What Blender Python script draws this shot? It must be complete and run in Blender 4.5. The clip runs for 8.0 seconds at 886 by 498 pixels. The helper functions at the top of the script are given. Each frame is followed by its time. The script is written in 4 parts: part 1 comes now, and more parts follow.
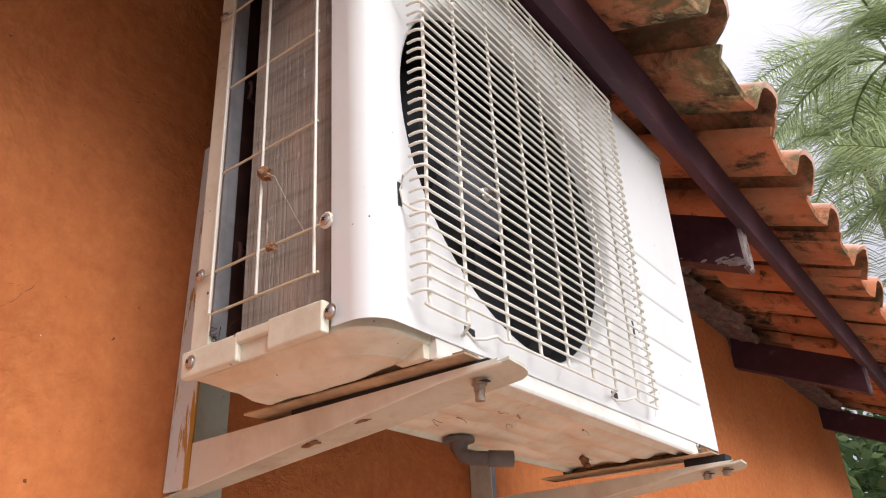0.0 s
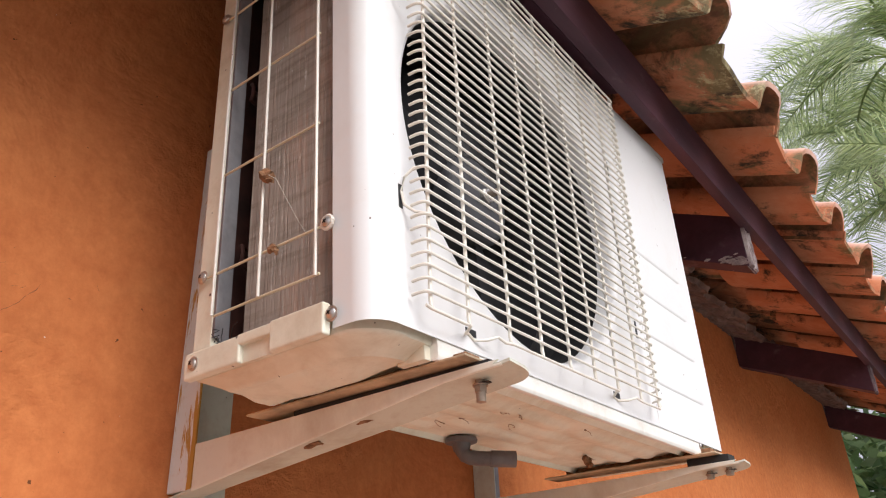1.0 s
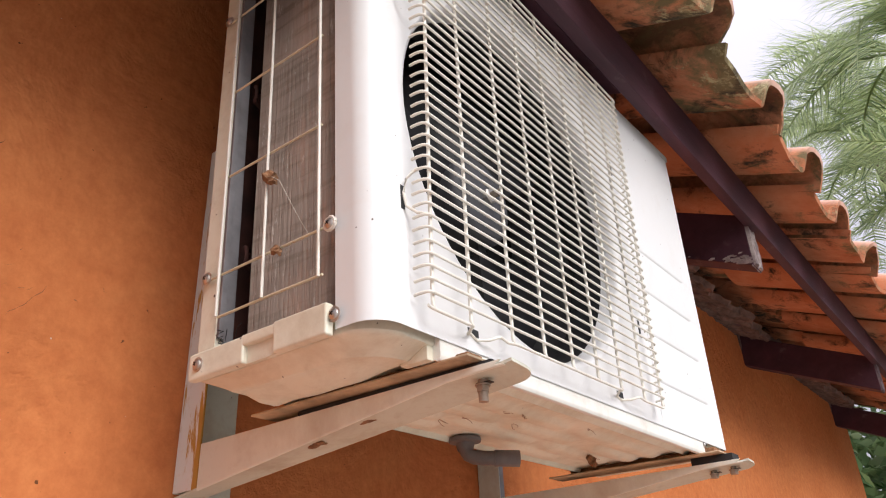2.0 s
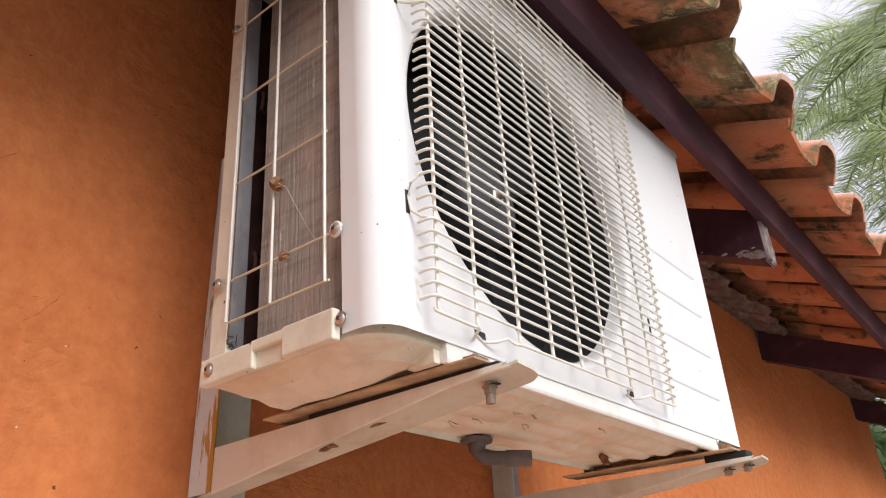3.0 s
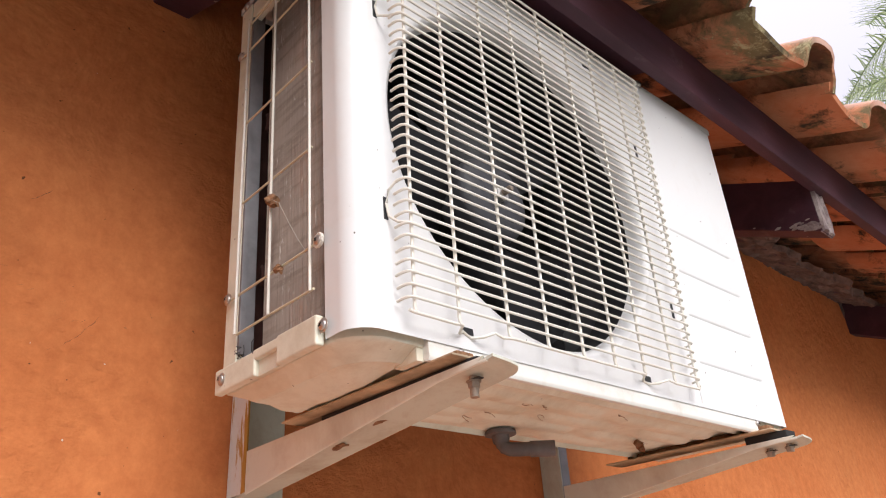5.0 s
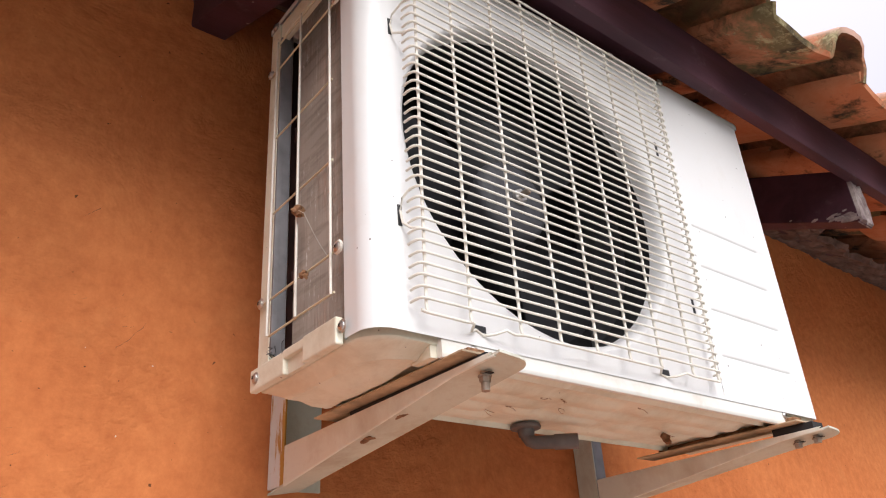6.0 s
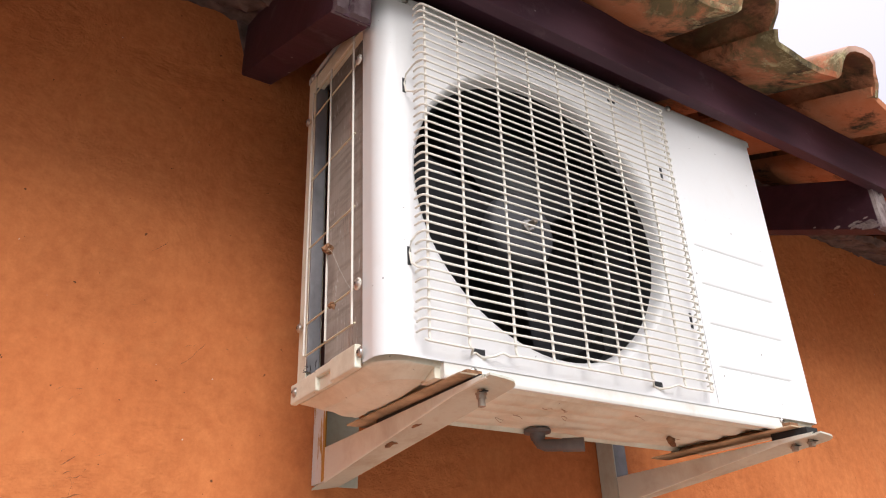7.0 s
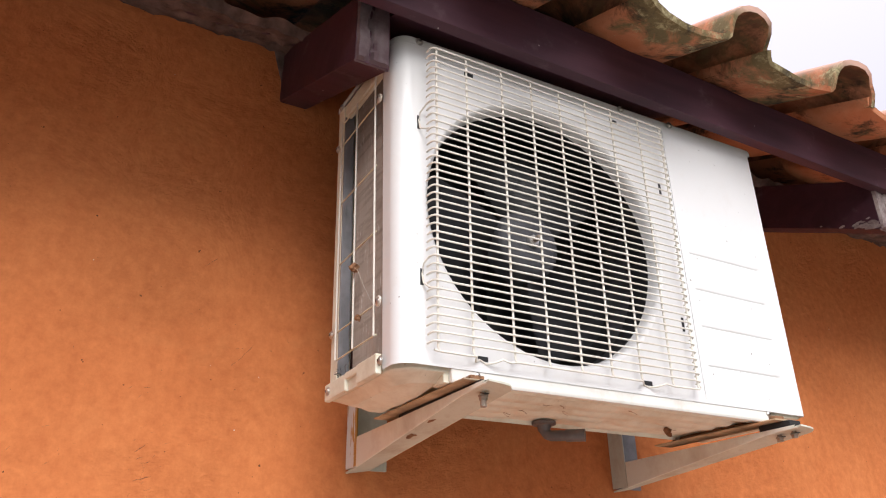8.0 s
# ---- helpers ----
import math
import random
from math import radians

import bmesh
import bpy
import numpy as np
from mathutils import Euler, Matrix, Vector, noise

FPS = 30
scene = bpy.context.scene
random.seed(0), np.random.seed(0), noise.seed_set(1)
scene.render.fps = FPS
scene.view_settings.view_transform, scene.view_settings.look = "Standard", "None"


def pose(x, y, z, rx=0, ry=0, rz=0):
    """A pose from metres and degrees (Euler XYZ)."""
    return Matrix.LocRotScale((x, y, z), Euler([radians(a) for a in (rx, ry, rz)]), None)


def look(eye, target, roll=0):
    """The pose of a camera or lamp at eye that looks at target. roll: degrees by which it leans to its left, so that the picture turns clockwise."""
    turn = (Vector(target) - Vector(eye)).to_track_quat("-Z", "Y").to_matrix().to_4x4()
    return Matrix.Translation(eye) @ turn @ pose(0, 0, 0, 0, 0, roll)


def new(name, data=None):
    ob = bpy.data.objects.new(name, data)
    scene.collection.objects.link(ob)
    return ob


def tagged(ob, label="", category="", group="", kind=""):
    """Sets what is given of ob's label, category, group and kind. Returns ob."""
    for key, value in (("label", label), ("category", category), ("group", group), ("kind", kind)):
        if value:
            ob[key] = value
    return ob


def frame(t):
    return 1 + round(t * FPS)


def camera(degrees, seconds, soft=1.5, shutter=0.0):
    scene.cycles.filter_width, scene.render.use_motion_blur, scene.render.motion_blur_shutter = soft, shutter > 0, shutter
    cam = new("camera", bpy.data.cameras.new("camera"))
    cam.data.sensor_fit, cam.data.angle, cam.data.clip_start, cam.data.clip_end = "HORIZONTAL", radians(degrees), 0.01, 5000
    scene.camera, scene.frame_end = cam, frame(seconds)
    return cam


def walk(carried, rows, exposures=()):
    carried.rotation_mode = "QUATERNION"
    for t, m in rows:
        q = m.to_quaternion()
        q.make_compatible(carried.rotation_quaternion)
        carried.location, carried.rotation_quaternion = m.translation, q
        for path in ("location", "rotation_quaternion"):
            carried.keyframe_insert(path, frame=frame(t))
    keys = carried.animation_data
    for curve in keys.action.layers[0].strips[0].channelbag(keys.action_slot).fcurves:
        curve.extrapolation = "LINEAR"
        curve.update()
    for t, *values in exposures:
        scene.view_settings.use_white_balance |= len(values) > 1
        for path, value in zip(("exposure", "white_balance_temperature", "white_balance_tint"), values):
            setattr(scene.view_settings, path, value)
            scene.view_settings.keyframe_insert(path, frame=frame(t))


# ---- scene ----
cam = camera(61.9, 8.0, 1.1)
PATH = [
    (0, (0.751, -0.39, 1.617), (-0.301, 1.056, 2.514), -2.7),
    (0.5, (0.752, -0.388, 1.618), (-0.305, 1.054, 2.514), -2.8),
    (1, (0.755, -0.39, 1.618), (-0.307, 1.049, 2.513), -2.7),
    (1.5, (0.758, -0.391, 1.617), (-0.309, 1.044, 2.512), -2.7),
    (3, (0.77, -0.39, 1.619), (-0.338, 1.016, 2.511), -3.1),
    (3.5, (0.787, -0.387, 1.621), (-0.355, 0.993, 2.511), -3.6),
    (4, (0.809, -0.372, 1.621), (-0.378, 0.97, 2.512), -3.9),
    (4.5, (0.833, -0.35, 1.616), (-0.402, 0.946, 2.508), -4.1),
    (6, (0.912, -0.335, 1.589), (-0.466, 0.799, 2.492), -3.5),
    (6.5, (0.96, -0.337, 1.581), (-0.464, 0.738, 2.486), -3.1),
    (7, (1.059, -0.358, 1.578), (-0.434, 0.638, 2.462), -2.0),
    (7.5, (1.137, -0.382, 1.576), (-0.408, 0.558, 2.429), -1.1),
    (8, (1.209, -0.395, 1.57), (-0.37, 0.509, 2.402), -1.0),
]
walk(cam, [(t, look(eye, target, roll)) for t, eye, target, roll in PATH])

# ---------------------------------------------------------------- light
world = bpy.data.worlds.new("overcast_sky")
scene.world = world
world.use_nodes = True
wn = world.node_tree.nodes
sky = wn.new("ShaderNodeTexSky")
sky.sky_type = "NISHITA"
sky.sun_disc = False
sky.sun_elevation, sky.sun_rotation = radians(37), radians(107)
sky.air_density, sky.dust_density = 1.0, 4.0
pale = wn.new("ShaderNodeHueSaturation")
pale.inputs["Saturation"].default_value = 0.22
world.node_tree.links.new(sky.outputs[0], pale.inputs["Color"])
cloud = wn.new("ShaderNodeMix")
cloud.data_type = "RGBA"
cloud.inputs[0].default_value = 0.75
# an overcast dome: three times as bright overhead as at the horizon
dome_co = wn.new("ShaderNodeTexCoord")
dome_z = wn.new("ShaderNodeSeparateXYZ")
dome = wn.new("ShaderNodeMapRange")
dome.inputs[3].default_value, dome.inputs[4].default_value = 0.30, 1.36
veil = wn.new("ShaderNodeVectorMath")
veil.operation = "SCALE"
veil.inputs[0].default_value = (8.6, 8.3, 9.9)
world.node_tree.links.new(dome_co.outputs["Generated"], dome_z.inputs[0])
world.node_tree.links.new(dome_z.outputs[2], dome.inputs[0])
world.node_tree.links.new(dome.outputs[0], veil.inputs["Scale"])
world.node_tree.links.new(veil.outputs[0], cloud.inputs[7])
world.node_tree.links.new(pale.outputs[0], cloud.inputs[6])
world.node_tree.links.new(cloud.outputs[2], wn["Background"].inputs["Color"])
wn["Background"].inputs["Strength"].default_value = 0.10

sun_data = bpy.data.lights.new("sun", "SUN")
sun_data.energy, sun_data.angle, sun_data.color = 2.0, radians(40), (1.0, 0.975, 0.95)
sun = new("sun", sun_data)
sun.matrix_world = look((6, -1.5, 4.7), (0, 0.3, 0))
scene.view_settings.exposure = 0.62


# ---------------------------------------------------------------- materials
def material(name, rough=0.6, metal=0.0, spec=0.5):
    m = bpy.data.materials.new(name)
    m.use_nodes = True
    b = m.node_tree.nodes["Principled BSDF"]
    b.inputs["Roughness"].default_value = rough
    b.inputs["Metallic"].default_value = metal
    b.inputs["Specular IOR Level"].default_value = spec
    return m, m.node_tree.nodes, m.node_tree.links, b


def tex(nodes, links, kind="noise", scale=10.0, detail=6.0, rough=0.6, stretch=(1, 1, 1), space="Object", distort=0.0):
    co = nodes.new("ShaderNodeTexCoord")
    mp = nodes.new("ShaderNodeMapping")
    mp.inputs["Scale"].default_value = stretch
    links.new(co.outputs[space], mp.inputs["Vector"])
    if kind == "noise":
        t = nodes.new("ShaderNodeTexNoise")
        t.inputs["Detail"].default_value = detail
        t.inputs["Roughness"].default_value = rough
        t.inputs["Distortion"].default_value = distort
    elif kind == "voronoi":
        t = nodes.new("ShaderNodeTexVoronoi")
    else:
        t = nodes.new("ShaderNodeTexWave")
        t.inputs["Distortion"].default_value = distort
        t.inputs["Detail"].default_value = detail
    t.inputs["Scale"].default_value = scale
    links.new(mp.outputs[0], t.inputs["Vector"])
    return t.outputs[0]


def ramp(nodes, links, value, stops):
    r = nodes.new("ShaderNodeValToRGB")
    els = r.color_ramp.elements
    while len(els) < len(stops):
        els.new(0.5)
    for e, (p, c) in zip(els, stops):
        e.position = p
        e.color = (*c, 1) if len(c) == 3 else c
    links.new(value, r.inputs[0])
    return r.outputs[0]


def mix(nodes, links, fac, a, b, blend="MIX"):
    n = nodes.new("ShaderNodeMix")
    n.data_type, n.blend_type = "RGBA", blend
    for sock, v in ((n.inputs[0], fac), (n.inputs[6], a), (n.inputs[7], b)):
        if isinstance(v, (int, float)):
            sock.default_value = v
        elif isinstance(v, tuple):
            sock.default_value = (*v, 1)
        else:
            links.new(v, sock)
    return n.outputs[2]


def bump(nodes, links, bsdf, height, strength=0.3, dist=0.005):
    b = nodes.new("ShaderNodeBump")
    b.inputs["Strength"].default_value = strength
    b.inputs["Distance"].default_value = dist
    links.new(height, b.inputs["Height"])
    old = bsdf.inputs["Normal"].links
    if old:
        links.new(old[0].from_socket, b.inputs["Normal"])
    links.new(b.outputs[0], bsdf.inputs["Normal"])


def grey(lo, hi):
    return [(lo, (0, 0, 0)), (hi, (1, 1, 1))]


def stucco():
    m, n, l, b = material("orange_stucco", 0.9, spec=0.10)
    big = ramp(n, l, tex(n, l, scale=2.2, detail=5), [(0.3, (0.555, 0.170, 0.058)), (0.7, (0.635, 0.222, 0.080))])
    fine = ramp(n, l, tex(n, l, scale=45, detail=8, rough=0.7), grey(0.3, 0.75))
    c = mix(n, l, 0.22, big, fine, "OVERLAY")
    faded = ramp(n, l, tex(n, l, scale=5.5, detail=7, rough=0.65, distort=0.6), grey(0.55, 0.72))
    c = mix(n, l, mix(n, l, 0.75, faded, (0, 0, 0)), c, (0.63, 0.275, 0.105))
    pits = ramp(n, l, tex(n, l, scale=95, detail=2, rough=0.5), [(0.235, (1, 1, 1)), (0.262, (0, 0, 0))])
    c = mix(n, l, pits, c, (0.16, 0.06, 0.025))
    white = ramp(n, l, tex(n, l, scale=120, detail=1, rough=0.4), [(0.825, (0, 0, 0)), (0.84, (1, 1, 1))])
    c = mix(n, l, white, c, (0.7, 0.55, 0.45))
    l.new(c, b.inputs["Base Color"])
    bump(n, l, b, tex(n, l, scale=6, detail=5, distort=0.4), 0.7, 0.018)
    bump(n, l, b, tex(n, l, scale=75, detail=7, rough=0.7), 0.32, 0.003)
    rough_patch = ramp(n, l, tex(n, l, scale=3.2, detail=3), grey(0.48, 0.62))
    gouge = ramp(n, l, tex(n, l, scale=30, detail=7, rough=0.68, stretch=(1, 0.8, 1.3)), grey(0.42, 0.62))
    bump(n, l, b, mix(n, l, rough_patch, (0.5, 0.5, 0.5), gouge), 0.55, 0.005)
    return m


def painted(name, base, dirt, rough=0.4, dirt_lo=0.52, dirt_hi=0.8, dirt_scale=9, strength=0.6, spec=0.5, stretch=(1, 1, 1), orange_peel=0.03):
    m, n, l, b = material(name, rough, spec=spec)
    d1 = ramp(n, l, tex(n, l, scale=dirt_scale, detail=8, rough=0.7, stretch=stretch, distort=0.3), grey(dirt_lo, dirt_hi))
    d2 = ramp(n, l, tex(n, l, scale=dirt_scale * 9, detail=5, rough=0.6), grey(0.55, 0.8))
    c = mix(n, l, mix(n, l, strength, (0, 0, 0), d1), base, dirt)
    c = mix(n, l, mix(n, l, strength * 0.3, (0, 0, 0), d2), c, dirt)
    specks = ramp(n, l, tex(n, l, scale=160, detail=1, rough=0.3), [(0.165, (1, 1, 1)), (0.185, (0, 0, 0))])
    c = mix(n, l, specks, c, (0.10, 0.07, 0.05))
    l.new(c, b.inputs["Base Color"])
    l.new(ramp(n, l, d1, [(0.0, (rough,) * 3), (1.0, (min(1, rough + 0.3),) * 3)]), b.inputs["Roughness"])
    bump(n, l, b, tex(n, l, scale=350, detail=2), orange_peel, 0.001)
    return m


def timber(name, base, worn, worn_lo, worn_hi):
    m, n, l, b = material(name, 0.58, spec=0.27)
    grain = tex(n, l, scale=18, detail=8, rough=0.65, stretch=(1, 0.12, 1), distort=0.5)
    c = mix(n, l, ramp(n, l, grain, grey(0.3, 0.75)), base, tuple(v * 1.9 for v in base))
    w = ramp(n, l, tex(n, l, scale=11, detail=9, rough=0.72), grey(worn_lo, worn_hi))
    c = mix(n, l, w, c, worn)
    specks = ramp(n, l, tex(n, l, scale=85, detail=1, rough=0.3), [(0.80, (0, 0, 0)), (0.815, (1, 1, 1))])
    c = mix(n, l, specks, c, (0.45, 0.40, 0.38))
    l.new(c, b.inputs["Base Color"])
    bump(n, l, b, grain, 0.35, 0.004)
    bump(n, l, b, tex(n, l, scale=130, detail=4), 0.15, 0.001)
    return m


def clay(name, shade_algae=0.0, moss=False):
    m, n, l, b = material(name, 0.85, spec=0.2)
    lo = 0.10 if moss else 0.0
    info = n.new("ShaderNodeObjectInfo")
    base = ramp(n, l, info.outputs["Random"], [(0.0, (0.42, 0.140, 0.062)), (0.5, (0.50, 0.175, 0.080)), (1.0, (0.35, 0.11, 0.05))])
    co = n.new("ShaderNodeTexCoord")
    off = n.new("ShaderNodeVectorMath")
    off.operation = "MULTIPLY_ADD"
    comb = n.new("ShaderNodeCombineXYZ")
    for k in range(3):
        l.new(info.outputs["Random"], comb.inputs[k])
    l.new(comb.outputs[0], off.inputs[0])
    off.inputs[1].default_value = (13, 29, 7)
    l.new(co.outputs["Object"], off.inputs[2])

    def nz(scale, detail=7, rough=0.65, distort=0.3):
        t = n.new("ShaderNodeTexNoise")
        t.inputs["Scale"].default_value, t.inputs["Detail"].default_value = scale, detail
        t.inputs["Roughness"].default_value, t.inputs["Distortion"].default_value = rough, distort
        l.new(off.outputs[0], t.inputs["Vector"])
        return t.outputs[0]
    c = mix(n, l, ramp(n, l, nz(14), grey(0.35, 0.7)), base, (0.55, 0.245, 0.135))
    sep = n.new("ShaderNodeSeparateXYZ")
    l.new(co.outputs["Object"], sep.inputs[0])
    tail = n.new("ShaderNodeMapRange")
    tail.inputs[1].default_value, tail.inputs[2].default_value = 0.16, 0.0
    tail.inputs[3].default_value, tail.inputs[4].default_value = -0.10, 0.05
    l.new(sep.outputs[0], tail.inputs[0])
    add = n.new("ShaderNodeMath")
    l.new(nz(9, 9, 0.7, 0.6), add.inputs[0])
    l.new(tail.outputs[0], add.inputs[1])
    c = mix(n, l, ramp(n, l, add.outputs[0], [(0.55 - lo, (0, 0, 0)), (0.66 - lo, (1, 1, 1))]), c, (0.165, 0.125, 0.062))
    c = mix(n, l, ramp(n, l, nz(11, 9, 0.72), [(0.54 - lo * 0.4, (0, 0, 0)), (0.66 - lo * 0.4, (1, 1, 1))]), c, (0.045, 0.034, 0.024))
    add2 = n.new("ShaderNodeMath")
    l.new(nz(34, 9, 0.75), add2.inputs[0])
    l.new(tail.outputs[0], add2.inputs[1])
    c = mix(n, l, ramp(n, l, add2.outputs[0], [(0.63 - lo * 0.7, (0, 0, 0)), (0.74 - lo * 0.7, (1, 1, 1))]), c, (0.41, 0.355, 0.20))
    # dark film paints the shade of the hollows, with some green algae
    if shade_algae:
        film = ramp(n, l, nz(6, 8, 0.7, 0.8), [(0.34, (0, 0, 0)), (0.56, (shade_algae, shade_algae, shade_algae))])
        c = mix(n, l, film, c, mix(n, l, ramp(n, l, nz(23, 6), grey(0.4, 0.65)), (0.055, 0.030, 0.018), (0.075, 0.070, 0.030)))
    # skylight on the crown painted in as pale pink patches
    crown = n.new("ShaderNodeMapRange")
    crown.inputs[1].default_value, crown.inputs[2].default_value = 0.043, 0.070
    l.new(sep.outputs[2], crown.inputs[0])
    crown_light = n.new("ShaderNodeMath")
    crown_light.operation = "MULTIPLY"
    l.new(crown.outputs[0], crown_light.inputs[0])
    l.new(ramp(n, l, nz(12, 6), grey(0.24, 0.46)), crown_light.inputs[1])
    if not shade_algae:
        c = mix(n, l, crown_light.outputs[0], c, (0.66, 0.42, 0.34))
    l.new(c, b.inputs["Base Color"])
    bump(n, l, b, nz(30, 8), 0.5, 0.006)
    bump(n, l, b, nz(140, 4), 0.3, 0.002)
    return m


def fins():
    m, n, l, b = material("dusty_fins", 0.8, spec=0.3)
    lines = tex(n, l, scale=420, detail=2, stretch=(1, 1, 0.015), rough=0.6)
    dust = tex(n, l, scale=16, detail=9, rough=0.75, stretch=(1, 1, 0.6))
    c = mix(n, l, ramp(n, l, lines, grey(0.25, 0.75)), (0.31, 0.225, 0.185), (0.41, 0.315, 0.265))
    c = mix(n, l, ramp(n, l, dust, grey(0.4, 0.7)), c, (0.40, 0.30, 0.245))
    bands = tex(n, l, scale=95, detail=4, stretch=(0.12, 0.12, 1), rough=0.6)
    c = mix(n, l, mix(n, l, 0.55, (0, 0, 0), ramp(n, l, bands, grey(0.48, 0.66))), c, (0.20, 0.14, 0.105))
    bent = ramp(n, l, tex(n, l, scale=120, detail=7, stretch=(1, 1, 0.22), rough=0.75), grey(0.60, 0.68))
    c = mix(n, l, bent, c, (0.62, 0.54, 0.48))
    l.new(c, b.inputs["Base Color"])
    bump(n, l, b, lines, 0.4, 0.0015)
    return m


def plain(name, base, rough=0.5, metal=0.0, var=0.25, scale=30, bumpy=0.1):
    m, n, l, b = material(name, rough, metal)
    c = mix(n, l, ramp(n, l, tex(n, l, scale=scale, detail=6), grey(0.3, 0.75)), tuple(v * (1 - var) for v in base), tuple(min(1, v * (1 + var)) for v in base))
    l.new(c, b.inputs["Base Color"])
    bump(n, l, b, tex(n, l, scale=scale * 6, detail=4), bumpy, 0.001)
    return m


STUCCO = stucco()
SCUFF = plain("scuffed_plaster", (0.36, 0.14, 0.055), 0.95, 0, 0.3, 60)
CRACK = plain("cracked_plaster", (0.28, 0.10, 0.038), 0.95, 0, 0.4, 60)
WHITE = painted("white_sheet_metal", (0.75, 0.745, 0.745), (0.60, 0.53, 0.46), 0.38, 0.55, 0.85, 6, 0.35)
CREAM = painted("stained_white_sheet_metal", (0.77, 0.745, 0.625), (0.42, 0.31, 0.18), 0.5, 0.45, 0.78, 8, 0.75)
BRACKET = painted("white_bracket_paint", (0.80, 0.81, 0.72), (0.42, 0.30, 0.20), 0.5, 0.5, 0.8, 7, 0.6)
# darker copy of the bracket paint: shade of the undersides plus dust
SHADED_DUSTY = painted("shaded_dusty_bracket_paint", (0.60, 0.61, 0.52), (0.36, 0.26, 0.17), 0.6, 0.45, 0.75, 12, 0.7)
SPLASHED = painted("splashed_bracket_paint", (0.78, 0.77, 0.74), (0.52, 0.27, 0.05), 0.55, 0.545, 0.575, 13, 1.0, stretch=(3.0, 3.0, 0.45))
EDGE = painted("grimy_white_sheet_metal", (0.76, 0.745, 0.70), (0.45, 0.35, 0.24), 0.5, 0.5, 0.8, 8, 0.6)
WIRE = painted("wire_coating", (0.76, 0.72, 0.65), (0.40, 0.29, 0.19), 0.42, 0.5, 0.8, 14, 0.5, orange_peel=0.0)
OLDWIRE = painted("yellowed_wire_coating", (0.64, 0.57, 0.41), (0.42, 0.32, 0.17), 0.5, 0.46, 0.78, 22, 0.7, orange_peel=0.0)
RAFTER = timber("dark_stained_timber", (0.046, 0.018, 0.027), (0.16, 0.11, 0.125), 0.59, 0.82)
CUT = timber("grey_end_grain", (0.075, 0.047, 0.052), (0.21, 0.17, 0.17), 0.45, 0.75)
PEEL = timber("peeling_paint", (0.12, 0.085, 0.085), (0.42, 0.36, 0.34), 0.40, 0.58)
CLAY = clay("weathered_clay")
SHADE_ALGAE = clay("shaded_algae_clay", 0.85)
MOSSY = clay("mossy_clay", 0.0, True)
FINS = fins()
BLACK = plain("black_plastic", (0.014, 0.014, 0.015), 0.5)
HUB = plain("grey_hub_plastic", (0.055, 0.055, 0.062), 0.6, 0, 0.3, 22)
FAN = plain("dark_grey_plastic", (0.021, 0.020, 0.022), 0.42, 0, 0.3, 22)
SHADED_FINS = plain("shaded_fins", (0.022, 0.02, 0.02), 0.7, 0, 0.5, 60, 0.5)
SCREW = plain("screw_steel", (0.58, 0.55, 0.52), 0.38, 0.9, 0.3, 120)
STEEL = plain("zinc_steel", (0.36, 0.29, 0.23), 0.6, 0.4, 0.25, 90)
GALV = plain("galvanised_plate", (0.24, 0.235, 0.25), 0.5, 0.3, 0.25, 25)
PIPE = plain("grey_pvc", (0.13, 0.115, 0.115), 0.55, 0, 0.3, 40)
RUBBER = plain("black_rubber", (0.02, 0.018, 0.018), 0.8)
PACK = plain("stained_foot_steel", (0.50, 0.37, 0.24), 0.75, 0, 0.45, 26, 0.4)
MUD = plain("dry_mud", (0.26, 0.13, 0.065), 0.95, 0, 0.5, 140, 0.9)
MORTAR = plain("crumbling_mortar", (0.155, 0.10, 0.085), 0.95, 0, 0.6, 30, 0.8)
LAWN = plain("lawn", (0.085, 0.085, 0.045), 0.95, 0, 0.4, 3)
PAVING = plain("pale_paving", (0.36, 0.345, 0.30), 0.9, 0, 0.2, 5)
BARK = plain("palm_bark", (0.20, 0.16, 0.12), 0.95, 0, 0.4, 14, 0.8)
# dark brown for the shaded gap beside the coil and the bends in it
GAP_DARK = plain("dark_gap_brown", (0.06, 0.018, 0.013), 0.8, 0, 0.5, 25)
SILK = plain("cobweb", (0.6, 0.55, 0.48), 0.9)


def leaf(name, a, c2):
    m, n, l, b = material(name, 0.5)
    geo = n.new("ShaderNodeNewGeometry")
    l.new(ramp(n, l, geo.outputs["Random Per Island"], [(0.0, a), (1.0, c2)]), b.inputs["Base Color"])
    b.inputs["Subsurface Weight"].default_value = 0.0
    tr = n.new("ShaderNodeBsdfTranslucent")
    l.new(ramp(n, l, geo.outputs["Random Per Island"], [(0.0, tuple(v * 1.3 for v in a)), (1.0, tuple(v * 1.3 for v in c2))]), tr.inputs["Color"])
    mx = n.new("ShaderNodeMixShader")
    mx.inputs[0].default_value = 0.5
    out = n["Material Output"]
    l.new(b.outputs[0], mx.inputs[1])
    l.new(tr.outputs[0], mx.inputs[2])
    l.new(mx.outputs[0], out.inputs["Surface"])
    return m


PALM = leaf("palm_leaf", (0.15, 0.22, 0.11), (0.60, 0.66, 0.36))
SHRUB = leaf("shrub_leaf", (0.08, 0.15, 0.06), (0.24, 0.31, 0.13))


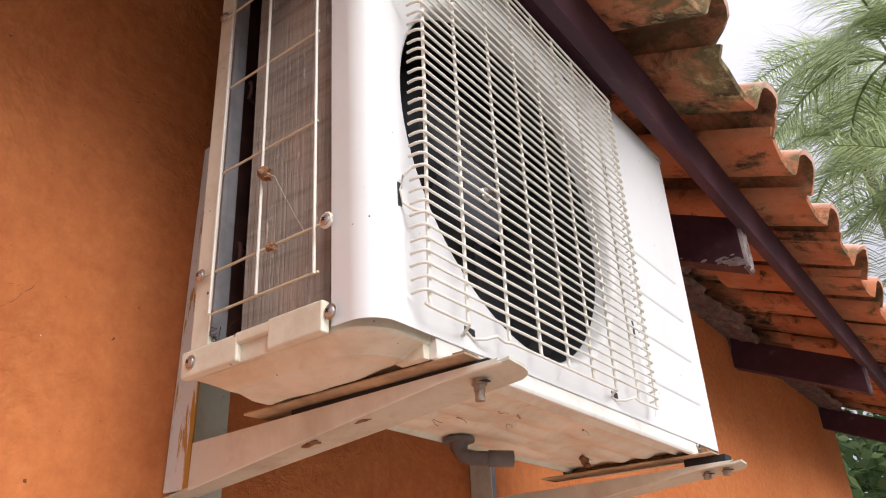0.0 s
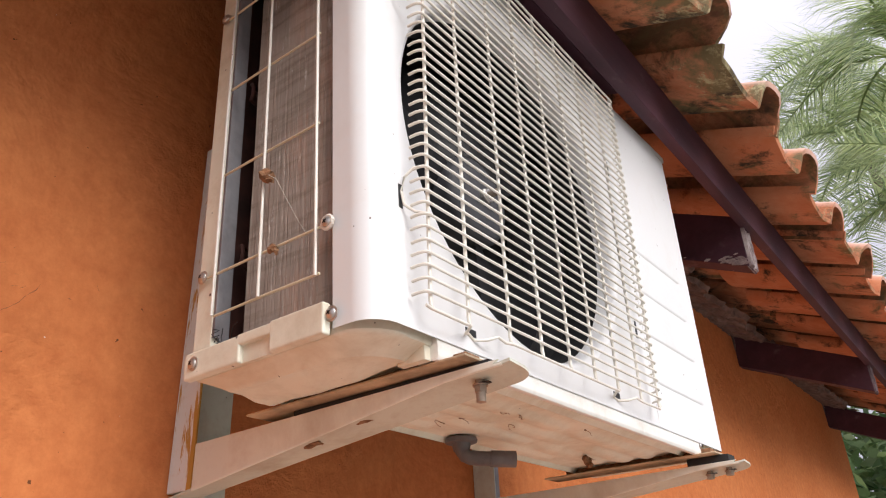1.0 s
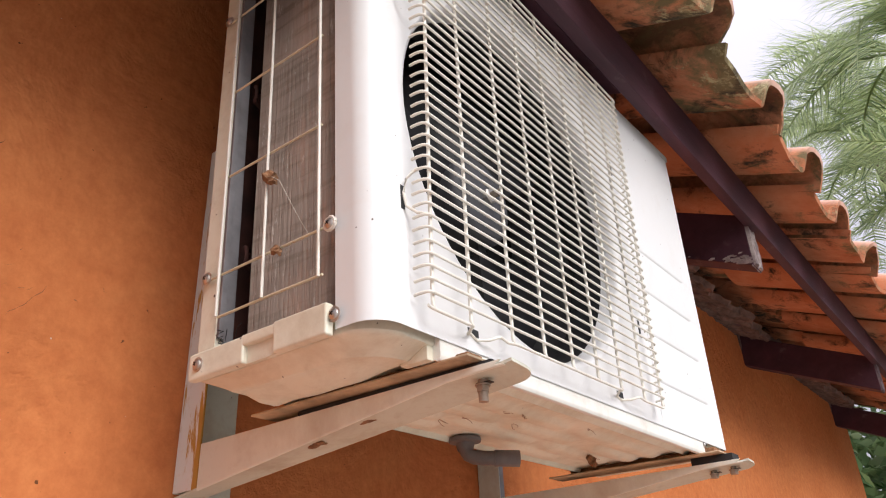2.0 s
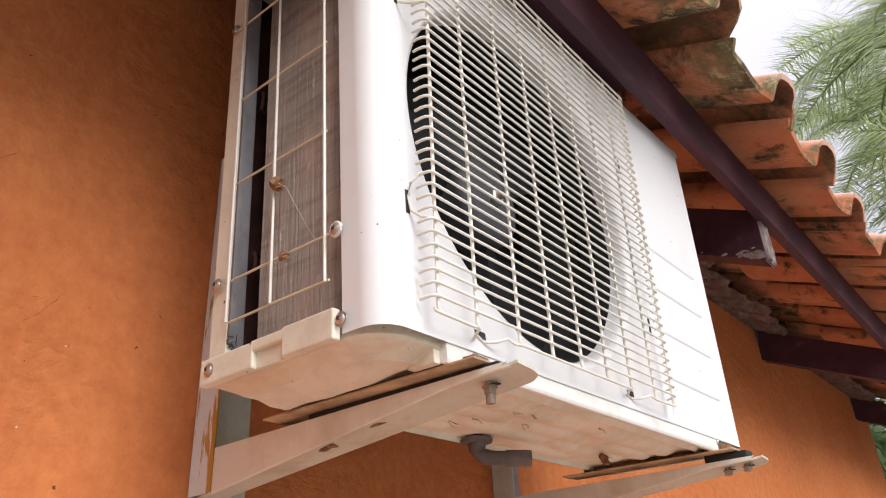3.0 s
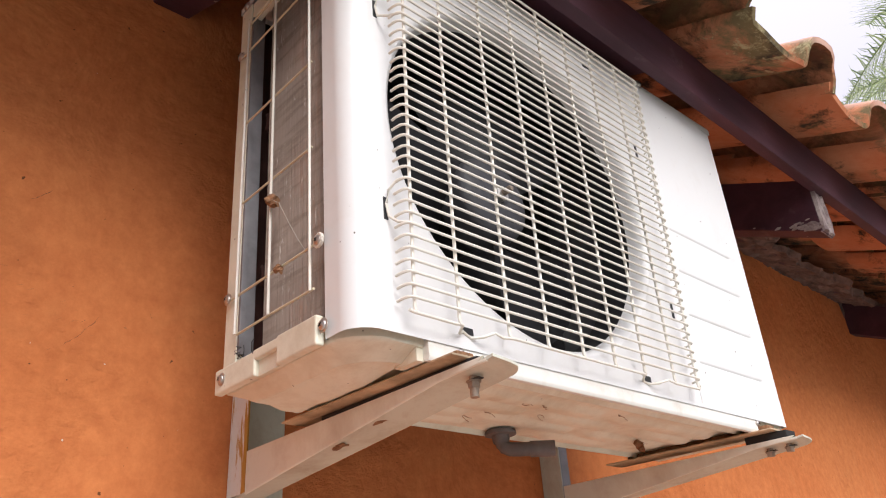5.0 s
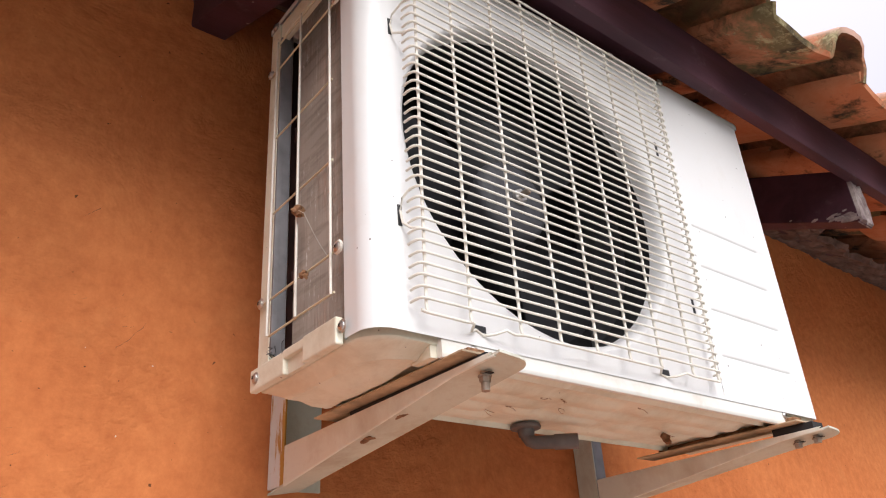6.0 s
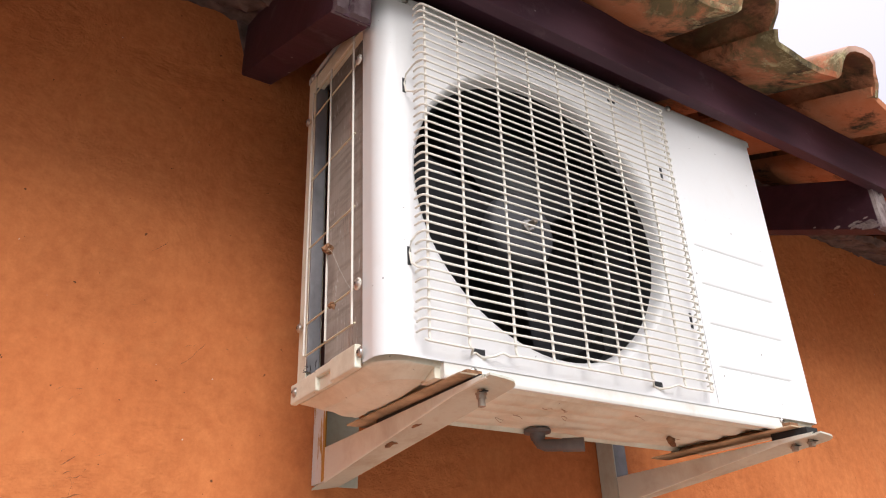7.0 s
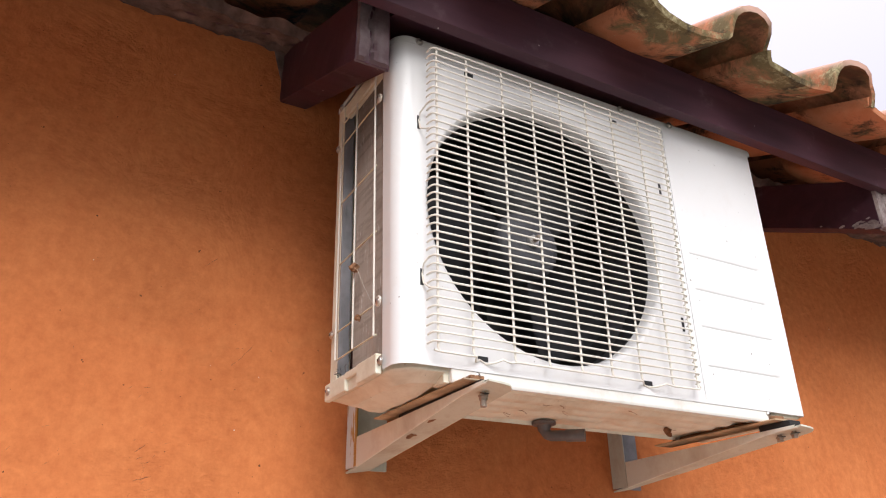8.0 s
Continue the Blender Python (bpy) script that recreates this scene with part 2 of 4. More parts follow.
# ---------------------------------------------------------------- mesh helpers
def part(name, bm, mat, parent=None, label="", smooth=True):
    me = bpy.data.meshes.new(name)
    bmesh.ops.recalc_face_normals(bm, faces=bm.faces)
    bm.to_mesh(me)
    bm.free()
    me.materials.append(mat)
    if smooth:
        me.polygons.foreach_set("use_smooth", [True] * len(me.polygons))
        me.set_sharp_from_angle(angle=radians(38))
    ob = new(name, me)
    if smooth:
        even = ob.modifiers.new("even_normals", "WEIGHTED_NORMAL")
        even.keep_sharp = True
    if parent is not None:
        ob.parent = parent
    if label:
        ob["label"] = label
    return ob


def empty(name, label, category, group="", at=(0, 0, 0)):
    ob = new(name)
    ob.location = at
    ob.empty_display_size = 0.05
    return tagged(ob, label, category, group)


def box(x0, x1, y0, y1, z0, z1, bevel=0.0, seg=2, bm=None):
    own = bmesh.new()
    r = bmesh.ops.create_cube(own, size=1.0)
    for v in r["verts"]:
        v.co = Vector(((x0 + x1) / 2 + v.co.x * (x1 - x0), (y0 + y1) / 2 + v.co.y * (y1 - y0), (z0 + z1) / 2 + v.co.z * (z1 - z0)))
    if bevel:
        bmesh.ops.bevel(own, geom=own.edges[:], offset=bevel, segments=seg, affect="EDGES", profile=0.6)
    return merge(bm, own)


def merge(bm, own, m=None):
    if m is not None:
        own.transform(m)
    if bm is None:
        return own
    me = bpy.data.meshes.new("tmp")
    own.to_mesh(me)
    own.free()
    bm.from_mesh(me)
    bpy.data.meshes.remove(me)
    return bm


def prism(poly, axis, a, b, bevel=0.0, bm=None):
    """A polygon in the plane across the axis, drawn out from a to b along it."""
    own = bmesh.new()

    def co(p, t):
        return {"x": (t, p[0], p[1]), "y": (p[0], t, p[1]), "z": (p[0], p[1], t)}[axis]
    lo = [own.verts.new(co(p, a)) for p in poly]
    hi = [own.verts.new(co(p, b)) for p in poly]
    own.faces.new(lo)
    own.faces.new(hi)
    k = len(poly)
    for i in range(k):
        own.faces.new((lo[i], lo[(i + 1) % k], hi[(i + 1) % k], hi[i]))
    bmesh.ops.recalc_face_normals(own, faces=own.faces)
    if bevel:
        bmesh.ops.bevel(own, geom=own.edges[:], offset=bevel, segments=2, affect="EDGES", profile=0.6)
    return merge(bm, own)


def tube(points, r, sides=6, bm=None, taper=None):
    """A round wire along the points."""
    own = bmesh.new() if bm is None else bm
    pts = [Vector(p) for p in points]
    rings = []
    up = Vector((0.31, 0.17, 0.93))
    for i, p in enumerate(pts):
        d = (pts[min(i + 1, len(pts) - 1)] - pts[max(i - 1, 0)]).normalized()
        s = d.cross(up)
        if s.length < 0.05:
            s = d.cross(Vector((1, 0, 0)))
        s.normalize()
        q = d.cross(s)
        rr = r if taper is None else r + (taper - r) * i / (len(pts) - 1)
        rings.append([own.verts.new(p + rr * (math.cos(6.2832 * k / sides) * s + math.sin(6.2832 * k / sides) * q)) for k in range(sides)])
    for a, b in zip(rings, rings[1:]):
        for k in range(sides):
            own.faces.new((a[k], a[(k + 1) % sides], b[(k + 1) % sides], b[k]))
    own.faces.new(rings[0])
    own.faces.new(rings[-1])
    return own


def disc(profile, m, sides=20, bm=None):
    """A turned shape: (radius, height) pairs along +z, moved by m."""
    own = bmesh.new()
    rings = []
    for r, h in profile:
        if r < 1e-6:
            rings.append([own.verts.new((0, 0, h))])
        else:
            rings.append([own.verts.new((r * math.cos(6.2832 * k / sides), r * math.sin(6.2832 * k / sides), h)) for k in range(sides)])
    for a, b in zip(rings, rings[1:]):
        for k in range(sides):
            k2 = (k + 1) % sides
            if len(a) == 1 and len(b) == 1:
                continue
            if len(a) == 1:
                own.faces.new((a[0], b[k], b[k2]))
            elif len(b) == 1:
                own.faces.new((a[k], a[k2], b[0]))
            else:
                own.faces.new((a[k], a[k2], b[k2], b[k]))
    return merge(bm, own, m)


def lump(r, m, seed, rough=0.5, sub=2, bm=None):
    own = bmesh.new()
    bmesh.ops.create_icosphere(own, subdivisions=sub, radius=r)
    for v in own.verts:
        v.co *= 1 + rough * (noise.noise(v.co / r * 1.3 + Vector((seed * 3.7, seed, 0))))
    return merge(bm, own, m)


# ---------------------------------------------------------------- ground
def ground_sheet(name, x0, x1, y0, y1, z, mat, label, n=10):
    bm = bmesh.new()
    bmesh.ops.create_grid(bm, x_segments=n, y_segments=n, size=0.5)
    for v in bm.verts:
        v.co = Vector(((x0 + x1) / 2 + v.co.x * (x1 - x0), (y0 + y1) / 2 + v.co.y * (y1 - y0), z))
    return tagged(part(name, bm, mat), label, "ground", kind="structure")


ground_sheet("ground", -600, 600, -600, 600, 0.0, LAWN, "worn green lawn reaching the horizon")
# unseen paving, its paleness set to bounce light up under the unit
tagged(part("pavement", box(0.0, 5.0, -6, 4.6, 0.0, 0.06, 0.006), PAVING), "unseen pale paving, added to bounce light under the unit", "pavement", kind="structure")

# ---------------------------------------------------------------- house wall
WALL_END, WALL_TOP, SLOPE = 4.35, 2.60, 0.444
PITCH = math.atan(SLOPE)
tagged(part("wall_front", box(-0.2, 0.0, -5.0, WALL_END, 0.0, WALL_TOP, 0.004), STUCCO), "orange stucco house wall with pits and faint cracks", "wall", kind="structure")
tagged(part("wall_end", box(-5.0, -0.2, WALL_END - 0.2, WALL_END, 0.0, 4.3, 0.004), STUCCO), "orange stucco gable wall round the corner", "wall", kind="structure")
tagged(part("wall_rear", box(-5.0, -0.2, -5.0, -4.8, 0.0, 4.3, 0.004), STUCCO), "orange stucco gable wall behind", "wall", kind="structure")


front_wall = bpy.data.objects["wall_front"]


def wall_mark(points, r, mat, label):
    """A crack, scratch or trowel ridge: a flattened uneven strand on the plaster."""
    pts = []
    for (ya, za), (yb, zb) in zip(points, points[1:]):
        for k in range(10):
            f = k / 10
            y, z = ya + (yb - ya) * f, za + (zb - za) * f
            pts.append((0.0, y + 0.004 * noise.noise(Vector((y * 90, z * 90, 3))), z + 0.004 * noise.noise(Vector((y * 90, z * 90, 8)))))
    pts.append((0.0, *points[-1]))
    bm = bmesh.new()
    n = len(pts)
    rings = []
    for i, p in enumerate(pts):
        w = r * (0.25 + 0.75 * abs(noise.noise(Vector((i * 0.61, points[0][0] * 40, 2)))) * 1.6) * min(1, i / 3 + 0.15, (n - 1 - i) / 3 + 0.15)
        d = Vector((0, pts[min(i + 1, n - 1)][1] - pts[max(i - 1, 0)][1], pts[min(i + 1, n - 1)][2] - pts[max(i - 1, 0)][2])).normalized()
        s = Vector((0, -d.z, d.y))
        c = Vector(p)
        rings.append([bm.verts.new(c + s * w - Vector((0.0005, 0, 0))), bm.verts.new(c + Vector((min(w * 0.45, 0.0022), 0, 0))), bm.verts.new(c - s * w - Vector((0.0005, 0, 0)))])
    for a, b in zip(rings, rings[1:]):
        for k in range(2):
            bm.faces.new((a[k], a[k + 1], b[k + 1], b[k]))
    part("plaster_mark", bm, mat, front_wall, label)


for pts, r in (([(-0.172, 2.076), (-0.162, 2.083), (-0.152, 2.097)], 0.0016), ([(-0.114, 1.906), (-0.098, 1.922), (-0.076, 1.950)], 0.0013), ([(-0.241, 1.761), (-0.222, 1.774)], 0.0018), ([(-0.231, 1.743), (-0.213, 1.750)], 0.0016), ([(-0.236, 1.718), (-0.209, 1.728)], 0.0020), ([(-0.222, 1.705), (-0.206, 1.712)], 0.0016), ([(-0.228, 1.752), (-0.224, 1.735), (-0.226, 1.715)], 0.0010), ([(-0.047, 1.944), (-0.043, 1.940)], 0.0022), ([(-0.350, 1.912), (-0.347, 1.906)], 0.0016), ([(0.330, 1.70), (0.336, 1.715)], 0.0018), ([(-0.018, 1.968), (-0.014, 1.962)], 0.0013)):
    wall_mark(pts, r, CRACK, "dark crack in the plaster")
grnd = random.Random(77)
for cy, cz, sy, sz, n in ((-0.222, 1.735, 0.012, 0.045, 16), (-0.10, 1.93, 0.035, 0.02, 9), (-0.36, 1.80, 0.03, 0.05, 9), (-0.26, 1.84, 0.05, 0.02, 6), (-0.16, 1.99, 0.03, 0.03, 4), (-0.5, 1.9, 0.06, 0.08, 8)):
    for k in range(n):
        y, z = grnd.gauss(cy, sy), grnd.gauss(cz, sz)
        ln, an = grnd.uniform(0.004, 0.012), radians(grnd.gauss(28, 16))
        wall_mark([(y, z), (y + ln * math.cos(an), z + ln * math.sin(an))], grnd.uniform(0.0006, 0.0014), CRACK if k % 2 else SCUFF, "short gouge in the plaster")


# ragged mortar bedding along the wall's top edge
def mortar_run():
    bm = bmesh.new()
    rows = []
    ny, nz = 760, 8
    for i in range(ny + 1):
        y = -3.2 + (WALL_END + 3.2) * i / ny
        low = 2.560 + 0.010 * noise.noise(Vector((y * 3.1, 0, 2))) + 0.008 * noise.noise(Vector((y * 19, 5, 2))) + 0.006 * noise.noise(Vector((y * 60, 5, 7)))
        for yr in (-0.071, 1.155, 2.54, 4.03):
            d = y - (yr + 0.032)
            low -= 0.085 * math.exp(-((abs(d) - 0.034) / 0.009) ** 2)
        row = []
        for k in range(nz + 1):
            f = k / nz
            z = low + (WALL_TOP + 0.05 - low) * f
            bulge = math.sin(math.pi * min(1, f * 1.15)) ** 0.5 * 0.006 if f < 0.87 else 0.002
            x = -0.003 + bulge + 0.010 * f * f * (0.6 + noise.noise(Vector((y * 9, z * 9, 8)))) + 0.016 * f * noise.noise(Vector((y * 34, z * 40, 1))) + 0.004 * noise.noise(Vector((y * 110, z * 110, 4))) * (0.2 + f)
            if k == 0:
                x = -0.006
            row.append(bm.verts.new((x - (0.03 if k == nz else 0), y, z)))
        rows.append(row)
    for a, b in zip(rows, rows[1:]):
        for k in range(nz):
            bm.faces.new((a[k], b[k], b[k + 1], a[k + 1]))
    return bm


tagged(part("trim", mortar_run(), MORTAR), "rough grey mortar bedding crumbling along the wall's top", "mortar", kind="structure")
# lumpy mortar packed under the tiles above the wall
def mortar_fill():
    bm = bmesh.new()
    rows = []
    ny, nx = 620, 14
    for i in range(ny + 1):
        y = -3.2 + (WALL_END + 3.2) * i / ny
        reach = 0.125 + 0.075 * math.exp(-((y - 1.30) / 0.30) ** 2) + 0.045 * noise.noise(Vector((y * 5.3, 1, 9))) + 0.03 * noise.noise(Vector((y * 17, 4, 9)))
        row = []
        for k in range(nx + 1):
            x = -0.03 + (reach + 0.03) * k / nx
            lum = 0.016 * noise.noise(Vector((x * 26, y * 26, 3))) + 0.008 * noise.noise(Vector((x * 75, y * 75, 6)))
            drop = 0.003 if k < nx else -0.02
            row.append(bm.verts.new((x, y, 2.573 - SLOPE * x - drop - lum)))
        rows.append(row)
    for a, b in zip(rows, rows[1:]):
        for k in range(nx):
            bm.faces.new((a[k], b[k], b[k + 1], a[k + 1]))
    return bm


tagged(part("mortar", mortar_fill(), MORTAR), "lumpy brown mortar packed under the roof tiles", "mortar", kind="structure")
tagged(part("wall_plate", box(-0.16, -0.035, -4.9, WALL_END + 0.35, WALL_TOP + 0.004, WALL_TOP + 0.055, 0.004), RAFTER), "dark timber wall plate under the roof tiles", "beam", kind="structure")


# ---------------------------------------------------------------- roof timbers
def rafter(y0, y1, x_end, seed):
    rt = empty("rafter", "dark brown painted rafter tail jutting from the wall", "rafter", "rafter tails", (0, y0, 2.451))
    h = 0.122
    z = lambda x: -SLOPE * x
    w = y1 - y0
    x_in = -0.9
    bm = prism([(x_in, z(x_in)), (x_end, z(x_end)), (x_end, z(x_end) + h), (x_in, z(x_in) + h)], "y", 0, w, 0.004)
    part("beam", bm, RAFTER, rt)
    # weathered sawn end in three split slabs
    own = bmesh.new()
    rnd = random.Random(seed)
    ny, nz = 14, 22
    crack = w * rnd.uniform(0.4, 0.6)
    grid = []
    for i in range(ny + 1):
        col = []
        for k in range(nz + 1):
            yy, zz = w * i / ny, z(x_end) + h * k / nz
            c = crack + 0.007 * noise.noise(Vector((zz * 25, seed * 3.3, 0)))
            d = 0.005 + 0.004 * noise.noise(Vector((yy * 60, zz * 18, seed))) + 0.0015 * noise.noise(Vector((yy * 240, zz * 60, seed)))
            d -= 0.010 * math.exp(-((yy - c) / 0.0022) ** 2)
            if i in (0, ny) or k in (0, nz):
                d = -0.004
            yy = min(max(yy, 0.0004), w - 0.0004)
            col.append(own.verts.new((x_end + d, yy + 0.002 * noise.noise(Vector((zz * 40, seed, 5))) * (1 if 0 < i < ny else 0.3), zz)))
        grid.append(col)
    for a, b in zip(grid, grid[1:]):
        for k in range(nz):
            own.faces.new((a[k], b[k], b[k + 1], a[k + 1]))
    part("end_grain", own, PEEL if seed == 2 else CUT, rt, "peeling pale paint on end grain" if seed == 2 else "grey split end grain")
    if seed == 2:
        flake = bmesh.new()
        for k in range(34):
            r = rnd.uniform(0.0012, 0.0042)
            px = x_end - abs(rnd.gauss(0, 0.035)) - 0.004
            lump(r, Matrix.Translation((px, -0.0004, z(px) + abs(rnd.gauss(0, 0.007)) + 0.004)) @ Matrix.Diagonal((2.4, 0.16, 1.0, 1)), k, 0.9, 1, flake)
        fl = part("paint_flakes", flake, PEEL, rt, "pale flaking paint", smooth=False)
        fl["kind"] = "stuff"
    return rt


for y, xe, s in ((-0.071, 0.392, 1), (1.155, 0.425, 2), (2.54, 0.43, 3), (4.03, 0.43, 4), (-1.3, 0.40, 5), (-2.5, 0.40, 6)):
    rafter(y, y + 0.057, xe, s)

fascia = part("fascia_board", box(0.424, 0.446, -4.9, WALL_END + 0.5, 2.356, 2.458, 0.003), RAFTER)
tagged(fascia, "long dark brown eaves board under the tiles", "eaves board")
for xb in (0.06, -0.3, -0.66):
    zb = 2.451 + 0.122 - SLOPE * xb + 0.001
    bm = prism([(xb - 0.022, zb + SLOPE * 0.022), (xb + 0.022, zb - SLOPE * 0.022), (xb + 0.034, zb + 0.0), (xb - 0.012, zb + 0.022)], "y", -4.9, WALL_END + 0.4, 0.002)
    tagged(part("tile_batten", bm, RAFTER), "dark timber batten carrying the roof tiles", "batten", "roof battens")


zs = lambda x: 2.451 + 0.122 - SLOPE * x
# board assumed here; it covers the tiles to keep this gap dark
bm = prism([(0.03, zs(0.03) - 0.012), (0.415, zs(0.415) - 0.012), (0.415, zs(0.415) - 0.002), (0.03, zs(0.03) - 0.002)], "y", -0.009, 0.575, 0.002)
tagged(part("soffit_board", bm, RAFTER), "assumed dark board under the tiles above the unit", "board")

# ---------------------------------------------------------------- unit: outdoor air conditioner
X0, X1, Y0, Y1, Z0, Z1 = 0.170, 0.400, 0.0, 0.785, 1.828, 2.368
unit = empty("air_conditioner", "white outdoor air conditioner with rusty wire guards, on wall brackets", "air conditioner", "", (0.285, 0.39, 1.80))
UOFF = Vector((-0.285, -0.39, -1.80))


def lean(y, z):
    """The cabinet hangs a little twisted: its near side leans back to the wall."""
    return -0.034 * (z - 1.84) * max(0.0, 1 - max(y, 0) / 0.6)


def leaned(x, y, z):
    return (x + lean(y, z), y, z)


def upart(name, bm, mat, label="", parent=None, smooth=True):
    for v in bm.verts:
        v.co.x += lean(v.co.y, v.co.z)
    bm.transform(Matrix.Translation(UOFF))
    return part(name, bm, mat, parent or unit, label, smooth)


FY, FZ, FR = 0.270, 2.076, 0.226
DIV = 0.545


def front_panel():
    bm = bmesh.new()
    ya, yb, za, zb, x = 0.026, DIV, Z0, 2.353, X1
    n = 96
    ring, rim = [], []
    for k in range(n):
        a = 2 * math.pi * k / n
        c, s = math.cos(a), math.sin(a)
        ring.append(bm.verts.new((x, FY + FR * c, FZ + FR * s)))
        t = min(((yb - FY) / c if c > 1e-9 else 9), ((ya - FY) / c if c < -1e-9 else 9), ((zb - FZ) / s if s > 1e-9 else 9), ((za - FZ) / s if s < -1e-9 else 9))
        rim.append(bm.verts.new((x, FY + t * c, FZ + t * s)))
    for k in range(n):
        j = (k + 1) % n
        bm.faces.new((ring[k], ring[j], rim[j], rim[k]))
    # corners that the fan of faces leaves open
    for cy, cz in ((yb, zb), (ya, zb), (ya, za), (yb, za)):
        best = None
        for k in range(n):
            j = (k + 1) % n
            p, q = rim[k].co, rim[j].co
            if abs(p.y - q.y) > 1e-6 and abs(p.z - q.z) > 1e-6:
                if (abs(p.y - cy) < 1e-6 or abs(p.z - cz) < 1e-6) and (abs(q.y - cy) < 1e-6 or abs(q.z - cz) < 1e-6):
                    best = (k, j)
        if best:
            cv = bm.verts.new((x, cy, cz))
            bm.faces.new((rim[best[0]], rim[best[1]], cv))
    # bell mouth that turns in to the fan
    prev = ring
    for dr, dx in ((-0.002, -0.0008), (-0.0055, -0.0035), (-0.008, -0.008), (-0.009, -0.014), (-0.0095, -0.020), (-0.010, -0.026)):
        cur = []
        for k in range(n):
            a = 2 * math.pi * k / n
            cur.append(bm.verts.new((x + dx, FY + (FR + dr) * math.cos(a), FZ + (FR + dr) * math.sin(a))))
        for k in range(n):
            j = (k + 1) % n
            bm.faces.new((prev[k], prev[j], cur[j], cur[k]))
        prev = cur
    # rounded left corner and the flange along the side opening
    arc = [(0.026, X1)]
    for k in range(1, 9):
        a = k / 8 * math.pi / 2
        arc.append((0.026 - 0.026 * math.sin(a), X1 - 0.026 + 0.026 * math.cos(a)))
    arc += [(0.0, 0.354), (0.004, 0.352), (0.012, 0.352)]
    lo = [bm.verts.new((px, py, Z0)) for py, px in arc]
    hi = [bm.verts.new((px, py, 2.353)) for py, px in arc]
    for i in range(len(arc) - 1):
        bm.faces.new((lo[i], lo[i + 1], hi[i + 1], hi[i]))
    return bm


def service_panel():
    """The plain right part of the front, with four pressed grooves."""
    bm = bmesh.new()
    ys = [DIV + 0.0008, 0.563, 0.568, 0.737, 0.742, Y1 - 0.004, Y1]
    grooves = [1.891, 1.959, 2.026, 2.093]
    zs = [Z0]
    for g in grooves:
        zs += [g - 0.0032, g - 0.0012, g + 0.0012, g + 0.0032]
    zs.append(2.353)
    grid = {}
    for i, y in enumerate(ys):
        for k, z in enumerate(zs):
            deep = 2 <= i <= 3 and any(abs(z - g) < 0.002 for g in grooves)
            dx = -0.0027 if deep else 0.0
            if i == len(ys) - 1:
                dx = -0.004
            grid[i, k] = bm.verts.new((X1 + dx, y, z))
    for i in range(len(ys) - 1):
        for k in range(len(zs) - 1):
            bm.faces.new((grid[i, k], grid[i + 1, k], grid[i + 1, k + 1], grid[i, k + 1]))
    # far side and back
    far = [bm.verts.new((X0, Y1, Z0)), bm.verts.new((X0, Y1, 2.353))]
    last = [grid[len(ys) - 1, k] for k in range(len(zs))]
    bm.faces.new((*last, far[1], far[0]))
    back = [bm.verts.new((X0, DIV, Z0)), bm.verts.new((X0, DIV, 2.353))]
    bm.faces.new((far[0], far[1], back[1], back[0]))
    return bm


def lid():
    bm = bmesh.new()
    r = 0.028
    out = [(X0 - 0.003, -0.0015)]
    out += [(X1 + 0.0015 - r + r * math.sin(a), -0.0015 + r - r * math.cos(a)) for a in [k / 8 * math.pi / 2 for k in range(9)]]
    out += [(X1 + 0.0015, Y1 + 0.001), (X0 - 0.003, Y1 + 0.001)]
    rows = [(0.0, 2.352), (0.0, 2.362), (0.002, 2.3665), (0.006, 2.3685)]
    cx, cy = 0.285, 0.39
    prev = None
    for ins, z in rows:
        cur = [bm.verts.new((px + (ins if px < cx else -ins), py + (ins if py < cy else -ins), z)) for px, py in out]
        if prev:
            for i in range(len(out)):
                j = (i + 1) % len(out)
                bm.faces.new((prev[i], prev[j], cur[j], cur[i]))
        prev = cur
    bm.faces.new(prev)
    return bm


upart("front_panel", front_panel(), WHITE)
# black ring added behind the bell mouth to keep its far edge dark
shroud = bmesh.new()
rings = []
for rr, xx in ((FR - 0.0095, X1 - 0.0245), (FR - 0.0115, X1 - 0.040), (FR - 0.011, X1 - 0.068), (FR + 0.004, X1 - 0.080)):
    rings.append([shroud.verts.new((xx, FY + rr * math.cos(2 * math.pi * k / 72), FZ + rr * math.sin(2 * math.pi * k / 72))) for k in range(72)])
for ra, rb in zip(rings, rings[1:]):
    for k in range(72):
        shroud.faces.new((ra[k], ra[(k + 1) % 72], rb[(k + 1) % 72], rb[k]))
upart("fan_shroud", shroud, BLACK, "added black ring that darkens the fan opening")
upart("service_panel", service_panel(), WHITE, "plain white panel with four pressed grooves")
upart("lid", lid(), WHITE)
# side frame round the coil opening
bm = box(X0, 0.196, -0.001, 0.010, 1.842, 2.352, 0.0015)
box(X0, 0.1745, 0.004, 0.030, 1.842, 2.352, 0.0012, bm=bm)
upart("rear_post", bm, CREAM, "yellowed white corner post")
upart("top_rail", box(0.1965, 0.3515, 0.0005, 0.012, 2.326, 2.3515, 0.0015), CREAM)
upart("edge_strip", box(0.1968, 0.2005, -0.0005, 0.006, 1.86, 2.325, 0.0008), GALV, "bare metal strip")
upart("return_flange", box(0.1962, 0.1985, 0.0065, 0.0175, 1.844, 2.350, 0.0006), GALV, "grey galvanised return of the rear post")
# hairpin bends of the coil in the gap beside the post
for k in range(2):
    z = 1.955 + k * 0.21
    bend = [(0.1985 + 0.004 * math.sin(a), 0.024, z + 0.011 * math.cos(a)) for a in [j / 8 * math.pi for j in range(9)]]
    upart("tube_bend", tube([(0.19, 0.055, z + 0.011)] + bend + [(0.19, 0.055, z - 0.011)], 0.0022, 8), GAP_DARK, "dull copper hairpin bend")
